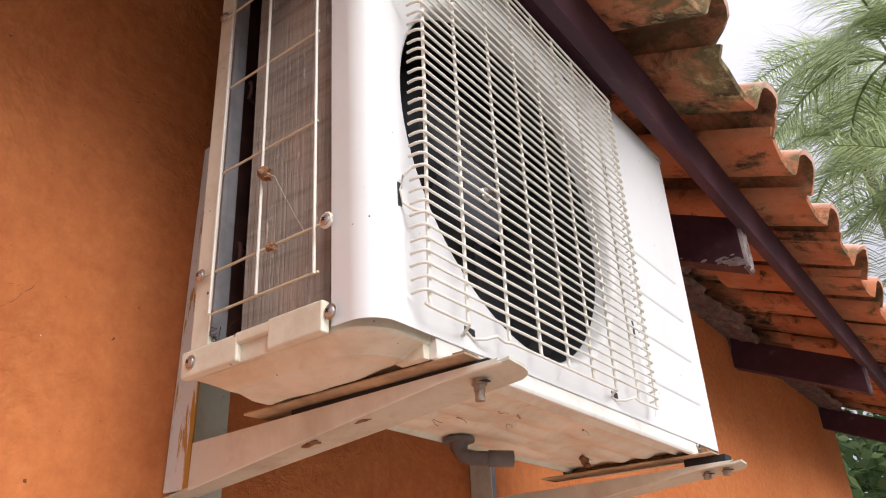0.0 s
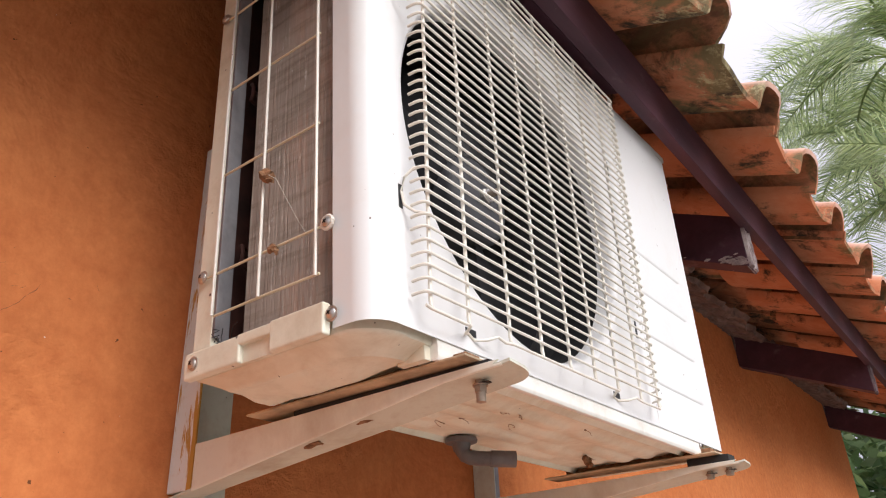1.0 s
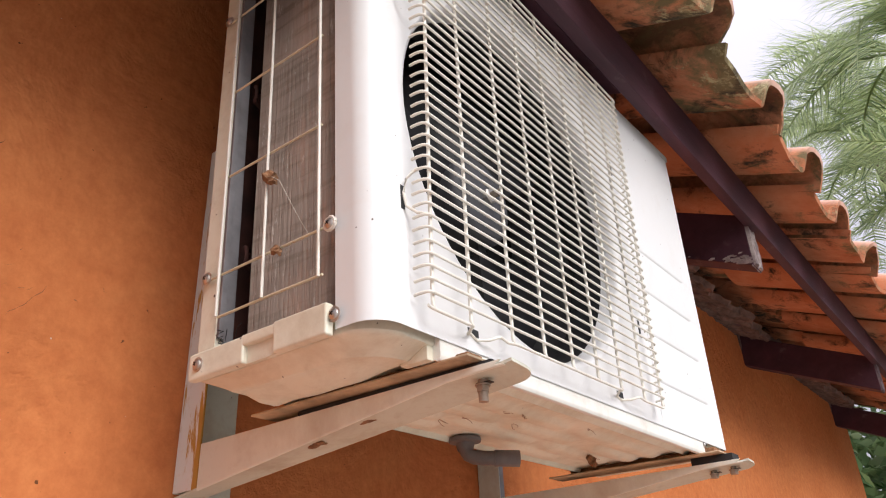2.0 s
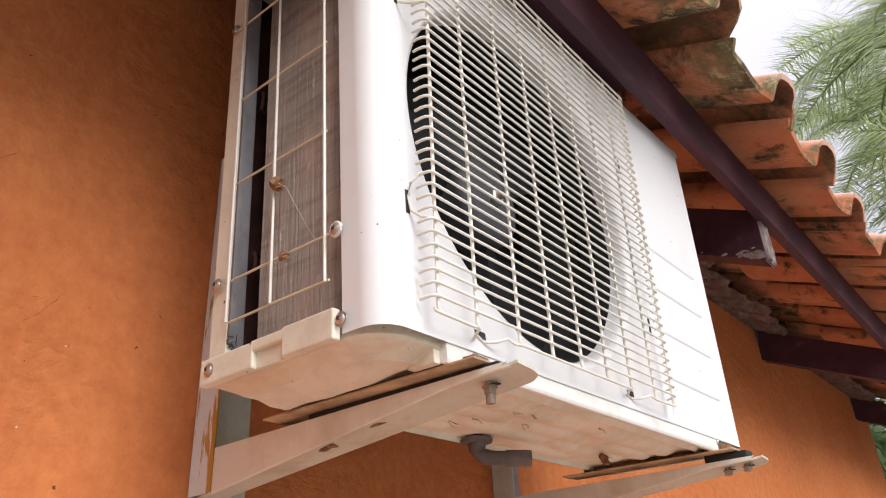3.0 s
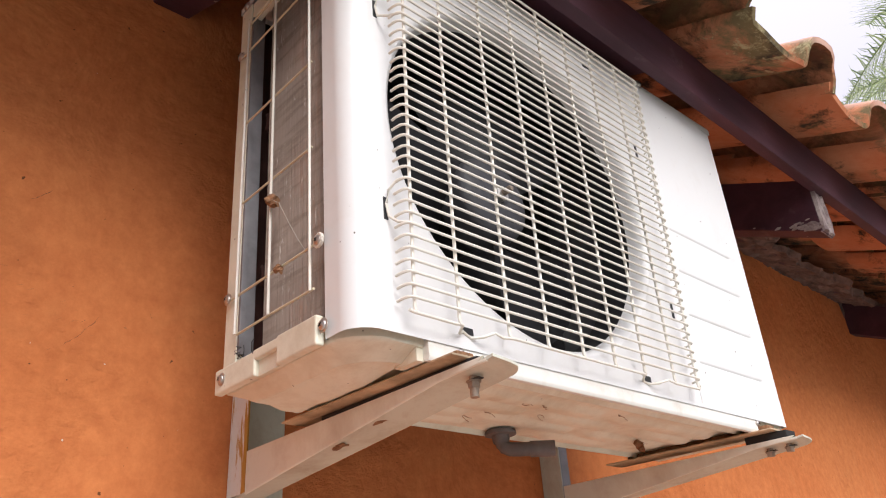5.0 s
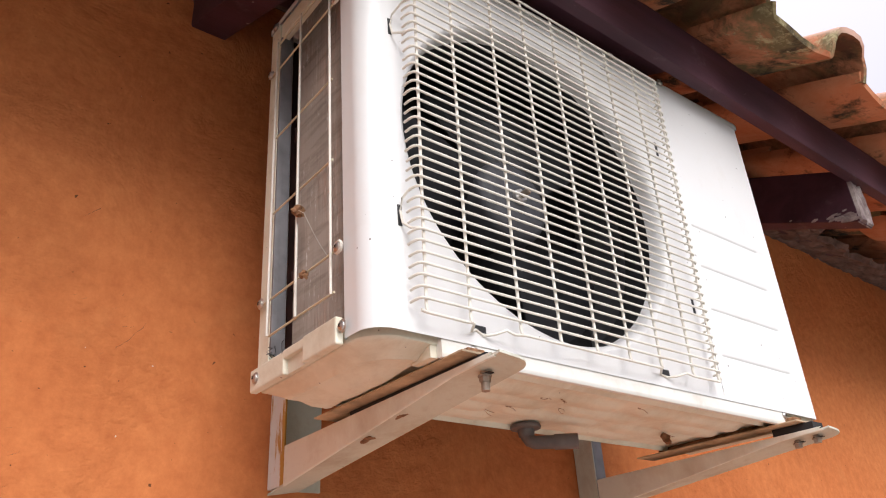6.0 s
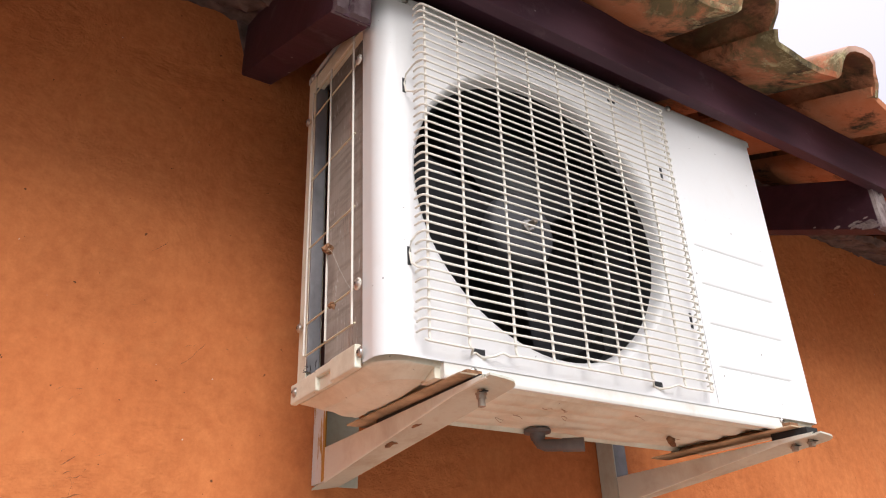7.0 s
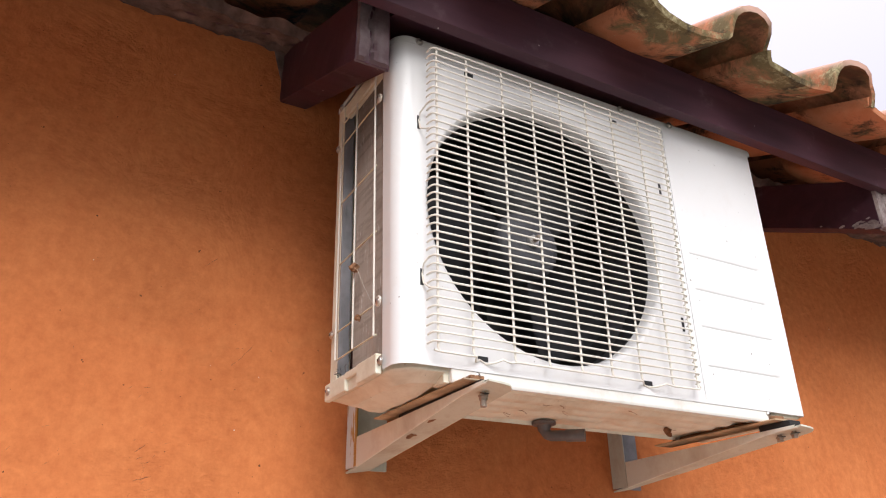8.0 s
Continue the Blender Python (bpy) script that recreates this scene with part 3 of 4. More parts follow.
# added strip hides the wall behind; the gap's shade is its colour
upart("gap_backing", box(0.1705, 0.1735, 0.031, 0.125, 1.845, 2.352, 0.0006), GAP_DARK, "added dark strip closing the gap beside the coil")
upart("divider", box(0.185, 0.392, DIV - 0.004, DIV - 0.001, 1.84, 2.35), GALV, "inner dividing plate")


def coil(near):
    """Fin block: along the side, round the back corner, along the back."""
    bm = bmesh.new()
    path = [(0.3505, 0.012), (0.29, 0.012), (0.236, 0.013), (0.222, 0.017), (0.214, 0.027), (0.211, 0.05), (0.200, 0.075), (0.184, 0.10), (0.180, 0.14), (0.180, DIV - 0.006)]
    t = 0.022
    outer, inner = [], []
    for i, p in enumerate(path):
        a, b = path[max(i - 1, 0)], path[min(i + 1, len(path) - 1)]
        d = Vector((b[0] - a[0], b[1] - a[1])).normalized()
        nrm = Vector((-d.y, d.x))
        if nrm.y < 0 and i < 3:
            nrm = -nrm
        q = Vector(p) + t * (Vector((d.y, -d.x)) if (d.y * (0.3 - p[0]) - d.x * (0.3 - p[1])) > 0 else Vector((-d.y, d.x)))
        outer.append(p)
        inner.append((q.x, q.y))
    cut = slice(0, 6) if near else slice(5, None)
    outer, inner = outer[cut], inner[cut]
    zs = [1.842 + k * 0.0255 for k in range(21)]
    for side in (outer, inner):
        rows = [[bm.verts.new((x, y + 0.0006 * math.sin(37 * z + 60 * x), z)) for x, y in side] for z in zs]
        for r0, r1 in zip(rows, rows[1:]):
            for i in range(len(side) - 1):
                bm.faces.new((r0[i], r0[i + 1], r1[i + 1], r1[i]))
    e = [bm.verts.new((x, y, z)) for (x, y), z in ((outer[0], zs[0]), (inner[0], zs[0]), (inner[0], zs[-1]), (outer[0], zs[-1]))]
    bm.faces.new(e)
    return bm


coil_ob = upart("coil", coil(True), FINS, "dusty brown aluminium coil fins")
# rear fins coloured near black for the shade inside the cabinet
upart("rear_coil", coil(False), SHADED_FINS, "coil behind the fan, its shade put in the colour")
# single fins along the side, some of them bent
fin_bm = bmesh.new()
frnd = random.Random(9)
for k in range(80):
    x = 0.228 + k * 0.00153
    pts = []
    w = frnd.uniform(-0.0004, 0.0004)
    for j in range(6):
        z = 1.845 + j * 0.1
        pts.append((x + frnd.uniform(-0.0004, 0.0004), z))
    for (xa, za), (xb, zb) in zip(pts, pts[1:]):
        vs = [fin_bm.verts.new(c) for c in ((xa, 0.0112 + w, za), (xb, 0.0112 + w, zb), (xb + 0.0003, 0.0125, zb), (xa + 0.0003, 0.0125, za))]
        fin_bm.faces.new(vs)
fins_ob = upart("fin", fin_bm, FINS, "thin upright fins", coil_ob, smooth=False)
fins_ob["kind"] = "stuff"

# base pan
def base_pan():
    bm = bmesh.new()
    r = 0.03
    out = [(X0 - 0.001, 0.0), (0.352, 0.0)]
    out += [(X1 - 0.004 - 0.042 + 0.042 * math.sin(a), 0.048 - 0.048 * math.cos(a)) for a in [k / 8 * math.pi / 2 for k in range(1, 9)]]
    out += [(X1 - 0.004, Y1 - 0.004), (X0 - 0.001, Y1 - 0.004)]
    cx, cy = 0.285, 0.39
    prev = None
    rows = [(0.004, 1.846), (0.003, 1.845), (0.003, 1.8262), (0.0045, 1.8238), (0.009, 1.8222), (0.020, 1.8172), (0.026, 1.8135)]
    for ins, z in rows:
        cur = [bm.verts.new((px + (ins if px < cx else -ins), py + (ins if py < cy else -ins), z)) for px, py in out]
        if prev:
            for i in range(len(out)):
                j = (i + 1) % len(out)
                bm.faces.new((prev[i], prev[j], cur[j], cur[i]))
        prev = cur
    # ribbed underside
    ys = [0.026 + k * (Y1 - 0.056) / 120 for k in range(121)]
    xs = [0.196 + k * (0.370 - 0.196) / 40 for k in range(41)]
    g = {}
    for i, y in enumerate(ys):
        for k, x in enumerate(xs):
            d = 0.0
            for rx, ya, yb in ((0.222, 0.15, 0.27), (0.222, 0.44, 0.55), (0.255, 0.16, 0.24), (0.258, 0.30, 0.43), (0.255, 0.50, 0.64), (0.292, 0.15, 0.30), (0.292, 0.36, 0.47), (0.292, 0.56, 0.66), (0.328, 0.15, 0.40), (0.328, 0.47, 0.66)):
                q = max(0.0, ya - y, y - yb)
                rr = math.hypot((x - rx) / 0.0125, q / 0.016)
                d -= 0.0055 / (1 + rr ** 6)
            st = lambda lo, hi, v: (lambda t: t * t * (3 - 2 * t))(min(1, max(0, (v - lo) / (hi - lo))))
            d += 0.006 * st(0.076, 0.084, y) * (1 - st(0.70, 0.71, y))
            d -= 0.009 * st(0.030, 0.056, y) * (1 - st(0.070, 0.082, y)) * (1 - st(0.29, 0.36, x)) * (0.8 + 0.5 * noise.noise(Vector((x * 24, y * 24, 0))))
            if i in (0, 120) or k in (0, 40):
                d = 0.0
            gx, gy = x, y
            if x > 0.328 and y < 0.074:
                rr = math.hypot((x - 0.328) / 0.042, (y - 0.074) / 0.048)
                if rr > 1.0:
                    gx, gy = 0.328 + (x - 0.328) / rr, 0.074 + (y - 0.074) / rr
            g[i, k] = bm.verts.new((gx, gy, 1.8135 + d))
    for i in range(len(ys) - 1):
        for k in range(len(xs) - 1):
            bm.faces.new((g[i, k], g[i + 1, k], g[i + 1, k + 1], g[i, k + 1]))
    floor_pts = [bm.verts.new((px, py, 1.8425)) for px, py in ((X0 + 0.003, 0.004), (X1 - 0.012, 0.03), (X1 - 0.012, Y1 - 0.01), (X0 + 0.003, Y1 - 0.01))]
    bm.faces.new(floor_pts)
    return bm


pan = upart("base_pan", base_pan(), CREAM, "stained cream base pan with pressed ribs")
# lip at the side with its notch
for xa, xb, top in ((X0 - 0.001, 0.2480, 1.8480), (0.2870, 0.3520, 1.8505)):
    upart("base_lip", box(xa, xb, -0.0085, 0.0005, 1.8225, top, 0.0024, 3), CREAM, "folded lip beside a notch", pan)
upart("lip_bridge", box(0.2440, 0.2910, -0.0083, 0.0005, 1.8385, 1.8490, 0.0022, 3), CREAM, "", pan)
upart("lip_notch", box(0.2450, 0.2900, -0.0036, 0.0005, 1.8225, 1.8400, 0.0010, 2), CREAM, "pressed notch in the lip", pan)
# front drip edge of the pan
edge = [(0.3870, 1.8340), (0.3988, 1.8340), (0.3990, 1.8140), (0.3975, 1.8105), (0.3940, 1.8098), (0.3900, 1.8115), (0.3870, 1.8150)]
upart("base_edge", prism(edge, "y", 0.078, 0.695, 0.0012), EDGE, "folded front edge", pan)
upart("base_tab", box(0.3600, 0.3905, 0.0705, 0.0800, 1.8105, 1.8240, 0.0015), CREAM, "stained end of the folded edge", pan)


# screws
def screw(pos, axis, r=0.0051, parent=None):
    rot = {"-y": pose(0, 0, 0, 90, 0, 0), "x": pose(0, 0, 0, 0, 90, 0), "-z": pose(0, 0, 0, 180, 0, 0)}[axis]
    m = Matrix.Translation(pos) @ rot
    bm = disc([(r * 1.35, 0), (r * 1.35, 0.0008), (r, 0.0010), (r * 0.95, 0.0024), (r * 0.6, 0.0036), (r * 0.25, 0.0040), (0, 0.0041)], m, 18)
    upart("screw", bm, SCREW, "rusty screw head", parent)
    b2 = box(-r * 0.42, r * 0.42, -0.0005, 0.0005, 0.0028, 0.0043)
    box(-0.0005, 0.0005, -r * 0.42, r * 0.42, 0.0028, 0.0043, bm=b2)
    b2.transform(m @ pose(0, 0, 0, 0, 0, 33))
    upart("screw_slot", b2, BLACK, "", parent)


for p in ((0.184, -0.0086, 1.836), (0.357, -0.004, 1.839), (0.354, -0.006, 1.923), (0.182, -0.0052, 1.925), (0.182, -0.0052, 2.266), (0.354, -0.006, 2.263), (0.184, -0.0018, 2.355)):
    screw(p, "-y")
for y in (0.040, 0.448, 0.566):
    screw((X1 + 0.0016, y, 2.3585), "x", 0.005)
screw((X1 - 0.002, 0.690, 1.824), "x", 0.0045)
screw((X1 - 0.002, 0.118, 1.823), "x", 0.004)


# front guard: wires
GZ = [1.844 + k * 0.01195 for k in range(1, 41)]
GX = 0.4185
GU = 0.4152


def off(z):
    """The guard stands a little further off the panel towards its top."""
    return 0.0045 * (z - 1.845) / 0.48


def gpart(name, bm, parent, label=""):
    for v in bm.verts:
        v.co.x += off(v.co.z)
    bm.transform(Matrix.Translation(UOFF))
    return part(name, bm, WIRE, parent, label)


def upright(y, low):
    return tube([(GU, y + 0.0015, low), (GU, y, low + 0.006), (GU, y, 1.95), (GU, y + 0.0008, 2.1), (GU, y + 0.0010, GZ[-1] + 0.003)], 0.0018, 8)


def hook_wire():
    """One level wire with its ends turned back to the panel."""
    h = [(0.4040, 0.0400, -0.0012), (0.4105, 0.0408, -0.0006), (0.4150, 0.0425, 0.0), (GX - 0.0008, 0.0448, 0.0), (GX, 0.0480, 0.0), (GX, 0.20, 0.0006), (GX, 0.36, -0.0003), (GX, 0.512, 0.0), (GX - 0.0008, 0.5165, 0.0), (0.4150, 0.5195, 0.0), (0.4105, 0.5212, -0.0006), (0.4040, 0.5220, -0.0012)]
    return tube([(x, y, z + 1.84) for x, y, z in h], 0.00145, 8)


guard = gpart("front_guard", upright(0.050, 1.8435), unit, "cream coated wire fan guard")
first = gpart("guard_wire", hook_wire(), guard)
for k, z in enumerate(GZ):
    ob = first if k == 0 else new("guard_wire", first.data)
    ob.parent = guard
    ob.location = (off(z), 0.0006 * math.sin(k * 2.1), z - 1.84 + 0.0003 * math.sin(k * 1.3))
for y in (0.103, 0.169, 0.227, 0.284, 0.340, 0.397, 0.460, 0.514):
    gpart("guard_upright", upright(y, 1.8435), guard)
LOW = 1.8435
low = [(GU, 0.044, LOW + 0.001), (GU, 0.050, LOW), (GU, 0.098, LOW - 0.0005), (GU - 0.002, 0.109, LOW + 0.001), (0.404, 0.113, LOW - 0.003), (0.4005, 0.121, LOW + 0.001), (0.4005, 0.131, LOW - 0.0035), (0.408, 0.140, LOW - 0.003), (GU - 0.001, 0.150, LOW + 0.001), (GU, 0.160, LOW - 0.002), (GU, 0.175, LOW), (GU, 0.30, LOW), (GU, 0.398, LOW), (0.408, 0.406, LOW + 0.002), (0.4005, 0.414, LOW - 0.001), (0.4005, 0.424, LOW - 0.0035), (0.408, 0.434, LOW - 0.003), (GU, 0.446, LOW + 0.001), (GU, 0.462, LOW - 0.001), (GU, 0.516, LOW), (GU, 0.520, LOW + 0.003), (GU, 0.514, LOW + 0.010)]
gpart("guard_border", tube(low, 0.0015, 8), guard)
for zc in (2.205, 1.954):
    d = lean(0.034, zc) - off(zc)
    gpart("guard_clip", tube([(GU, 0.047, zc + 0.024), (0.410 + d / 2, 0.041, zc + 0.022), (0.404 + d, 0.0375, zc + 0.014), (0.4015 + d, 0.0365, zc), (0.404 + d, 0.0375, zc - 0.014), (0.410 + d / 2, 0.041, zc - 0.022), (GU, 0.047, zc - 0.024)], 0.0014, 8), guard)
for y, z in ((0.119, 1.8455), (0.416, 1.8455), (0.121, 2.324), (0.419, 2.324)):
    upart("slot", box(X1 - 0.002, X1 + 0.0006, y, y + 0.016, z - 0.0025, z + 0.0045, 0.0002), BLACK, "black slot in the panel")
for y, z in ((0.034, 2.203), (0.034, 1.950), (0.514, 2.21), (0.517, 1.955)):
    upart("slot", box(X1 - 0.002, X1 + 0.0006, y, y + 0.005, z - 0.012, z + 0.012, 0.0002), BLACK, "black slot in the panel")

# side guard: wires
SX = ((0.2025, 1.879, 2.310), (0.268, 1.879, 2.310), (0.3405, 1.877, 2.345))
sguard = None
for x, za, zb in SX:
    w = tube([(x, -0.0068, za), (x, -0.0072, (za + zb) / 2), (x - 0.001, -0.0068, zb)], 0.0015, 8)
    if sguard is None:
        sguard = upart("side_guard", w, WIRE, "yellowed wire guard over the coil")
    else:
        upart("guard_upright", w, WIRE, "", sguard)
for z, xa, xb in ((1.879, 0.2025, 0.343), (1.923, 0.182, 0.354), (2.036, 0.202, 0.341), (2.148, 0.2015, 0.341), (2.263, 0.182, 0.354), (2.308, 0.202, 0.339)):
    upart("guard_wire", tube([(xa, -0.0042, z), ((xa + xb) / 2, -0.004, z + 0.0006), (xb, -0.0042, z)], 0.00125, 8), OLDWIRE, "", sguard)
for z in (1.923, 2.263):
    ring = [(0.354 + 0.0062 * math.cos(a), -0.0062, z + 0.0062 * math.sin(a)) for a in [k / 12 * 2 * math.pi for k in range(13)]]
    upart("guard_eye", tube(ring, 0.0018, 6), WIRE, "", sguard)

# fan behind the guard
fan = upart("fan", disc([(0.0, 0.0), (0.0, 0.004), (0.030, 0.004), (0.048, 0.0015), (0.0565, -0.004), (0.060, -0.012), (0.061, -0.045), (0.0, -0.045)], Matrix.Translation((0.330, 0.277, 2.082)) @ pose(0, 0, 0, 0, 90, 0), 40), HUB, "dark grey three-bladed fan")
for k in range(3):
    bm = bmesh.new()
    a0 = radians(20 + 120 * k)
    rows = []
    for i in range(9):
        r = 0.055 + i * (0.198 - 0.055) / 8
        row = []
        for j in range(9):
            s = j / 8
            a = a0 + (0.1 + 0.12 * i / 8) + s * (1.25 + 0.3 * i / 8)
            x = 0.318 - 0.055 * s + 0.012 * math.sin(math.pi * s)
            row.append(bm.verts.new((x, 0.277 + r * math.cos(a), 2.082 + r * math.sin(a))))
        rows.append(row)
    for r0, r1 in zip(rows, rows[1:]):
        for j in range(8):
            bm.faces.new((r0[j], r0[j + 1], r1[j + 1], r1[j]))
    bmesh.ops.solidify(bm, geom=bm.faces[:], thickness=0.002)
    upart("blade", bm, FAN, "", fan)
nut = disc([(0.011, 0), (0.011, 0.006), (0.009, 0.008), (0.0, 0.008)], Matrix.Translation((0.334, 0.277, 2.082)) @ pose(0, 0, 0, 0, 90, 0), 6)
upart("hub_nut", nut, SCREW, "bright hub nut", fan)
upart("shaft", disc([(0.0045, 0.0), (0.0045, 0.018), (0.003, 0.020), (0, 0.020)], Matrix.Translation((0.336, 0.277, 2.082)) @ pose(0, 0, 0, 0, 90, 0), 12), STEEL, "", fan)
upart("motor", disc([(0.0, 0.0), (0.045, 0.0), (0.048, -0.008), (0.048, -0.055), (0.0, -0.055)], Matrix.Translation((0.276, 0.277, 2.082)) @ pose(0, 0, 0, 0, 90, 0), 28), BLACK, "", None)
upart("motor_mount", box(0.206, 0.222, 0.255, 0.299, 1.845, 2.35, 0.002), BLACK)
# unseen black sheet under the lid, added to darken the fan space
upart("dark_liner", box(0.190, 0.360, 0.05, DIV - 0.006, 2.3465, 2.3505), BLACK)


# mud nests and web on the guard
def mud(pos, r, seed, parent_name="mud_nest", label="small dry brown mud nest stuck on the wire"):
    bm = lump(r, Matrix.Identity(4), seed, 0.8, 2)
    lump(r * 0.6, pose(r * 0.8, 0, -r * 0.9), seed + 3, 0.9, 2, bm)
    ob = part("mud_nest", bm, MUD, smooth=False)
    ob.location = pos
    return tagged(ob, label, "mud nest", "mud nests")


mud(leaned(0.274, -0.009, 2.003), 0.0065, 1)
mud(leaned(0.286, -0.007, 1.921), 0.0045, 2)
web = bmesh.new()
tube([(0.271, -0.012, 2.003), (0.285, -0.010, 1.992), (0.298, -0.006, 1.965), (0.306, 0.0, 1.945), (0.311, 0.006, 1.932)], 0.00028, 4, web)
tagged(part("cobweb", web, SILK), "thin dusty cobweb strand hanging from the wire", "cobweb")
lint = bmesh.new()
lr = random.Random(21)
for k in range(6):
    p = Vector((0.206 + lr.uniform(-0.004, 0.006), -0.001 + lr.uniform(-0.004, 0.006), 1.852))
    pts = [p]
    for j in range(4):
        p = p + Vector((lr.uniform(-0.007, 0.009), lr.uniform(-0.006, 0.006), lr.uniform(-0.002, 0.007)))
        pts.append(p)
    tube(pts, 0.0004, 4, lint)
tagged(part("lint_tuft", lint, BLACK), "dark tuft of lint caught at the coil's foot", "lint")

mud((0.270, 0.585, 1.8085), 0.0065, 5, label="small mud nest hanging under the base pan")
twigs = bmesh.new()
tr = random.Random(31)
for px, py in ((0.262, 0.250), (0.285, 0.262), (0.330, 0.275), (0.338, 0.300), (0.305, 0.330), (0.275, 0.585), (0.355, 0.420)):
    p = Vector((px, py, 1.8135))
    for q in range(2):
        pts = [p]
        for j in range(4):
            pts.append(pts[-1] + Vector((tr.uniform(-0.003, 0.003), tr.uniform(0.001, 0.005), tr.uniform(-0.002, 0.001))))
        tube(pts, 0.00032, 4, twigs)
tw = part("web_debris", twigs, MUD)
tagged(tw, "dry plant bits caught in webs under the base pan", "debris", kind="stuff")

# drain elbow under the pan
drain = empty("drain_elbow", "grey plastic drain elbow under the base pan", "pipe elbow", "", (0.226, 0.338, 1.80))
DO = Matrix.Translation((-0.226, -0.338, -1.80))
bm = disc([(0.0, 0.016), (0.019, 0.016), (0.0205, 0.013), (0.0198, 0.010), (0.012, 0.009), (0.010, 0.0)], Matrix.Translation((0.214, 0.362, 1.802)), 24)
bm.transform(DO)
part("flange", bm, PIPE, drain)
pts = [(0.214, 0.362, 1.808), (0.2145, 0.3625, 1.802), (0.217, 0.3645, 1.7965), (0.222, 0.369, 1.7935), (0.230, 0.376, 1.7925), (0.262, 0.405, 1.7905)]
bm = tube(pts, 0.0088, 16)
bm.transform(DO)
part("pipe", bm, PIPE, drain)
bm = tube([(0.2405, 0.3855, 1.7919), (0.243, 0.3878, 1.7917), (0.2635, 0.4063, 1.7904)], 0.0101, 16)
bm.transform(DO)
part("collar", bm, PIPE, drain)


# ---------------------------------------------------------------- wall brackets
def bracket(y, label, stub, z0=1.75, worn=True):
    br = empty("wall_bracket", label, "bracket", "wall brackets", (0.0, y, z0))
    t = 0.003
    # upright angle: leg out from the wall and flange on it
    part("upright", box(0.0015, 0.044, 0.0, t, 0.003, 0.455, 0.001), SPLASHED if worn else SHADED_DUSTY, br, "white upright with orange paint splashes" if worn else "greyer upright without splashes")
    # flange greyer than the leg, its shade put in the colour
    part("wall_flange", box(0.001, 0.004, t, 0.076, 0.003, 0.455, 0.0008), SHADED_DUSTY if worn else GALV, br, "dull grey flange on the wall")
    # arm: web on the near side, bottom flange rising to the tip, turned-up far edge
    x0, x1 = 0.0465, 0.452
    near = lambda x: min(0.0015 + 0.134 * (x - 0.045), 0.0495)
    far = lambda x: 0.0075 + 0.0985 * (x - 0.05)
    zb = lambda x: 0.5 * (near(x) + far(x))
    xs = [x0 + (0.436 - x0) * k / 8 for k in range(9)]
    web = prism([(x, near(x)) for x in xs] + [(0.445, 0.0548), (x0, 0.0508)], "y", -0.0005, t - 0.0005, 0.0008)
    part("arm_web", web, BRACKET, br)
    part("fold", tube([(x, 0.0012, near(x) + 0.0008) for x in xs + [0.448]], 0.0016, 8), BRACKET, br, "worn rounded fold of the arm")
    own = bmesh.new()
    w = 0.043
    rows = []
    for k in range(33):
        x = 0.004 + 0.433 * k / 24 if k < 24 else 0.437 + 0.019 * (k - 24) / 8
        end = max(0.0, (x - 0.437) / 0.019)
        y_in, y_out = 0.0, w - 0.020 * (1 - math.sqrt(max(0.0, 1 - end * end)))
        up = 0.0015 * end ** 2
        rows.append([own.verts.new(p) for p in ((x, y_in, near(x) + up), (x, y_out, far(x) + up), (x, y_out, far(x) + up + 0.0026), (x, y_in, near(x) + up + 0.0026))])
    for r0, r1 in zip(rows, rows[1:]):
        for k in range(4):
            own.faces.new((r0[k], r0[(k + 1) % 4], r1[(k + 1) % 4], r1[k]))
    own.faces.new(rows[0])
    own.faces.new(rows[-1])
    # the underside's shade goes into its paint, along with dust
    part("arm_flange", own, SHADED_DUSTY, br, "underside of the arm, shade and dust put in its colour")
    part("arm_return", prism([(x0, far(x0) + 0.003), (0.41, far(0.41) + 0.003), (0.41, 0.0505), (x0, 0.0500)], "y", w - 0.003, w - 0.0004, 0.0006), BRACKET, br)
    # bolts
    for x in (0.414,) if worn else (0.400, 0.428):
        bolt = disc([(0.0, 0.016), (0.0042, 0.016), (0.0042, -stub), (0.0, -stub)], Matrix.Translation((x, 0.018, zb(x) - 0.001)), 12)
        disc([(0.0, 0.0), (0.0068, 0.0), (0.0068, -0.0014), (0.0, -0.0014)], Matrix.Translation((x, 0.018, zb(x) - 0.003)), 16, bolt)
        disc([(0.0, -0.001), (0.0056, -0.001), (0.0056, -0.0065), (0.0, -0.0065)], Matrix.Translation((x, 0.018, zb(x) - 0.003)), 6, bolt)
        part("bolt", bolt, STEEL, br, "rusty hanging bolt and nut")
        part("slot", box(x - 0.004, x + 0.010, 0.014, 0.021, zb(x) - 0.0030, zb(x) - 0.0018, 0.0004), BLACK, br)
    for x, r in ((0.288, 0.0062), (0.216, 0.0095)) if worn else ():
        plug = lump(r, Matrix.Translation((x, 0.012, zb(x) + 0.0015)) @ Matrix.Diagonal((1.2, 0.75, 0.32, 1)), x * 90, 0.95, 3)
        part("mud_plug", plug, MUD, br, "dry mud packed in a slot", smooth=False)
    return br


bracket(0.098, "white painted steel wall bracket with orange paint splashes", 0.017)
bracket(0.688, "white painted steel wall bracket, cleaner than its twin", 0.006, 1.7435, False)
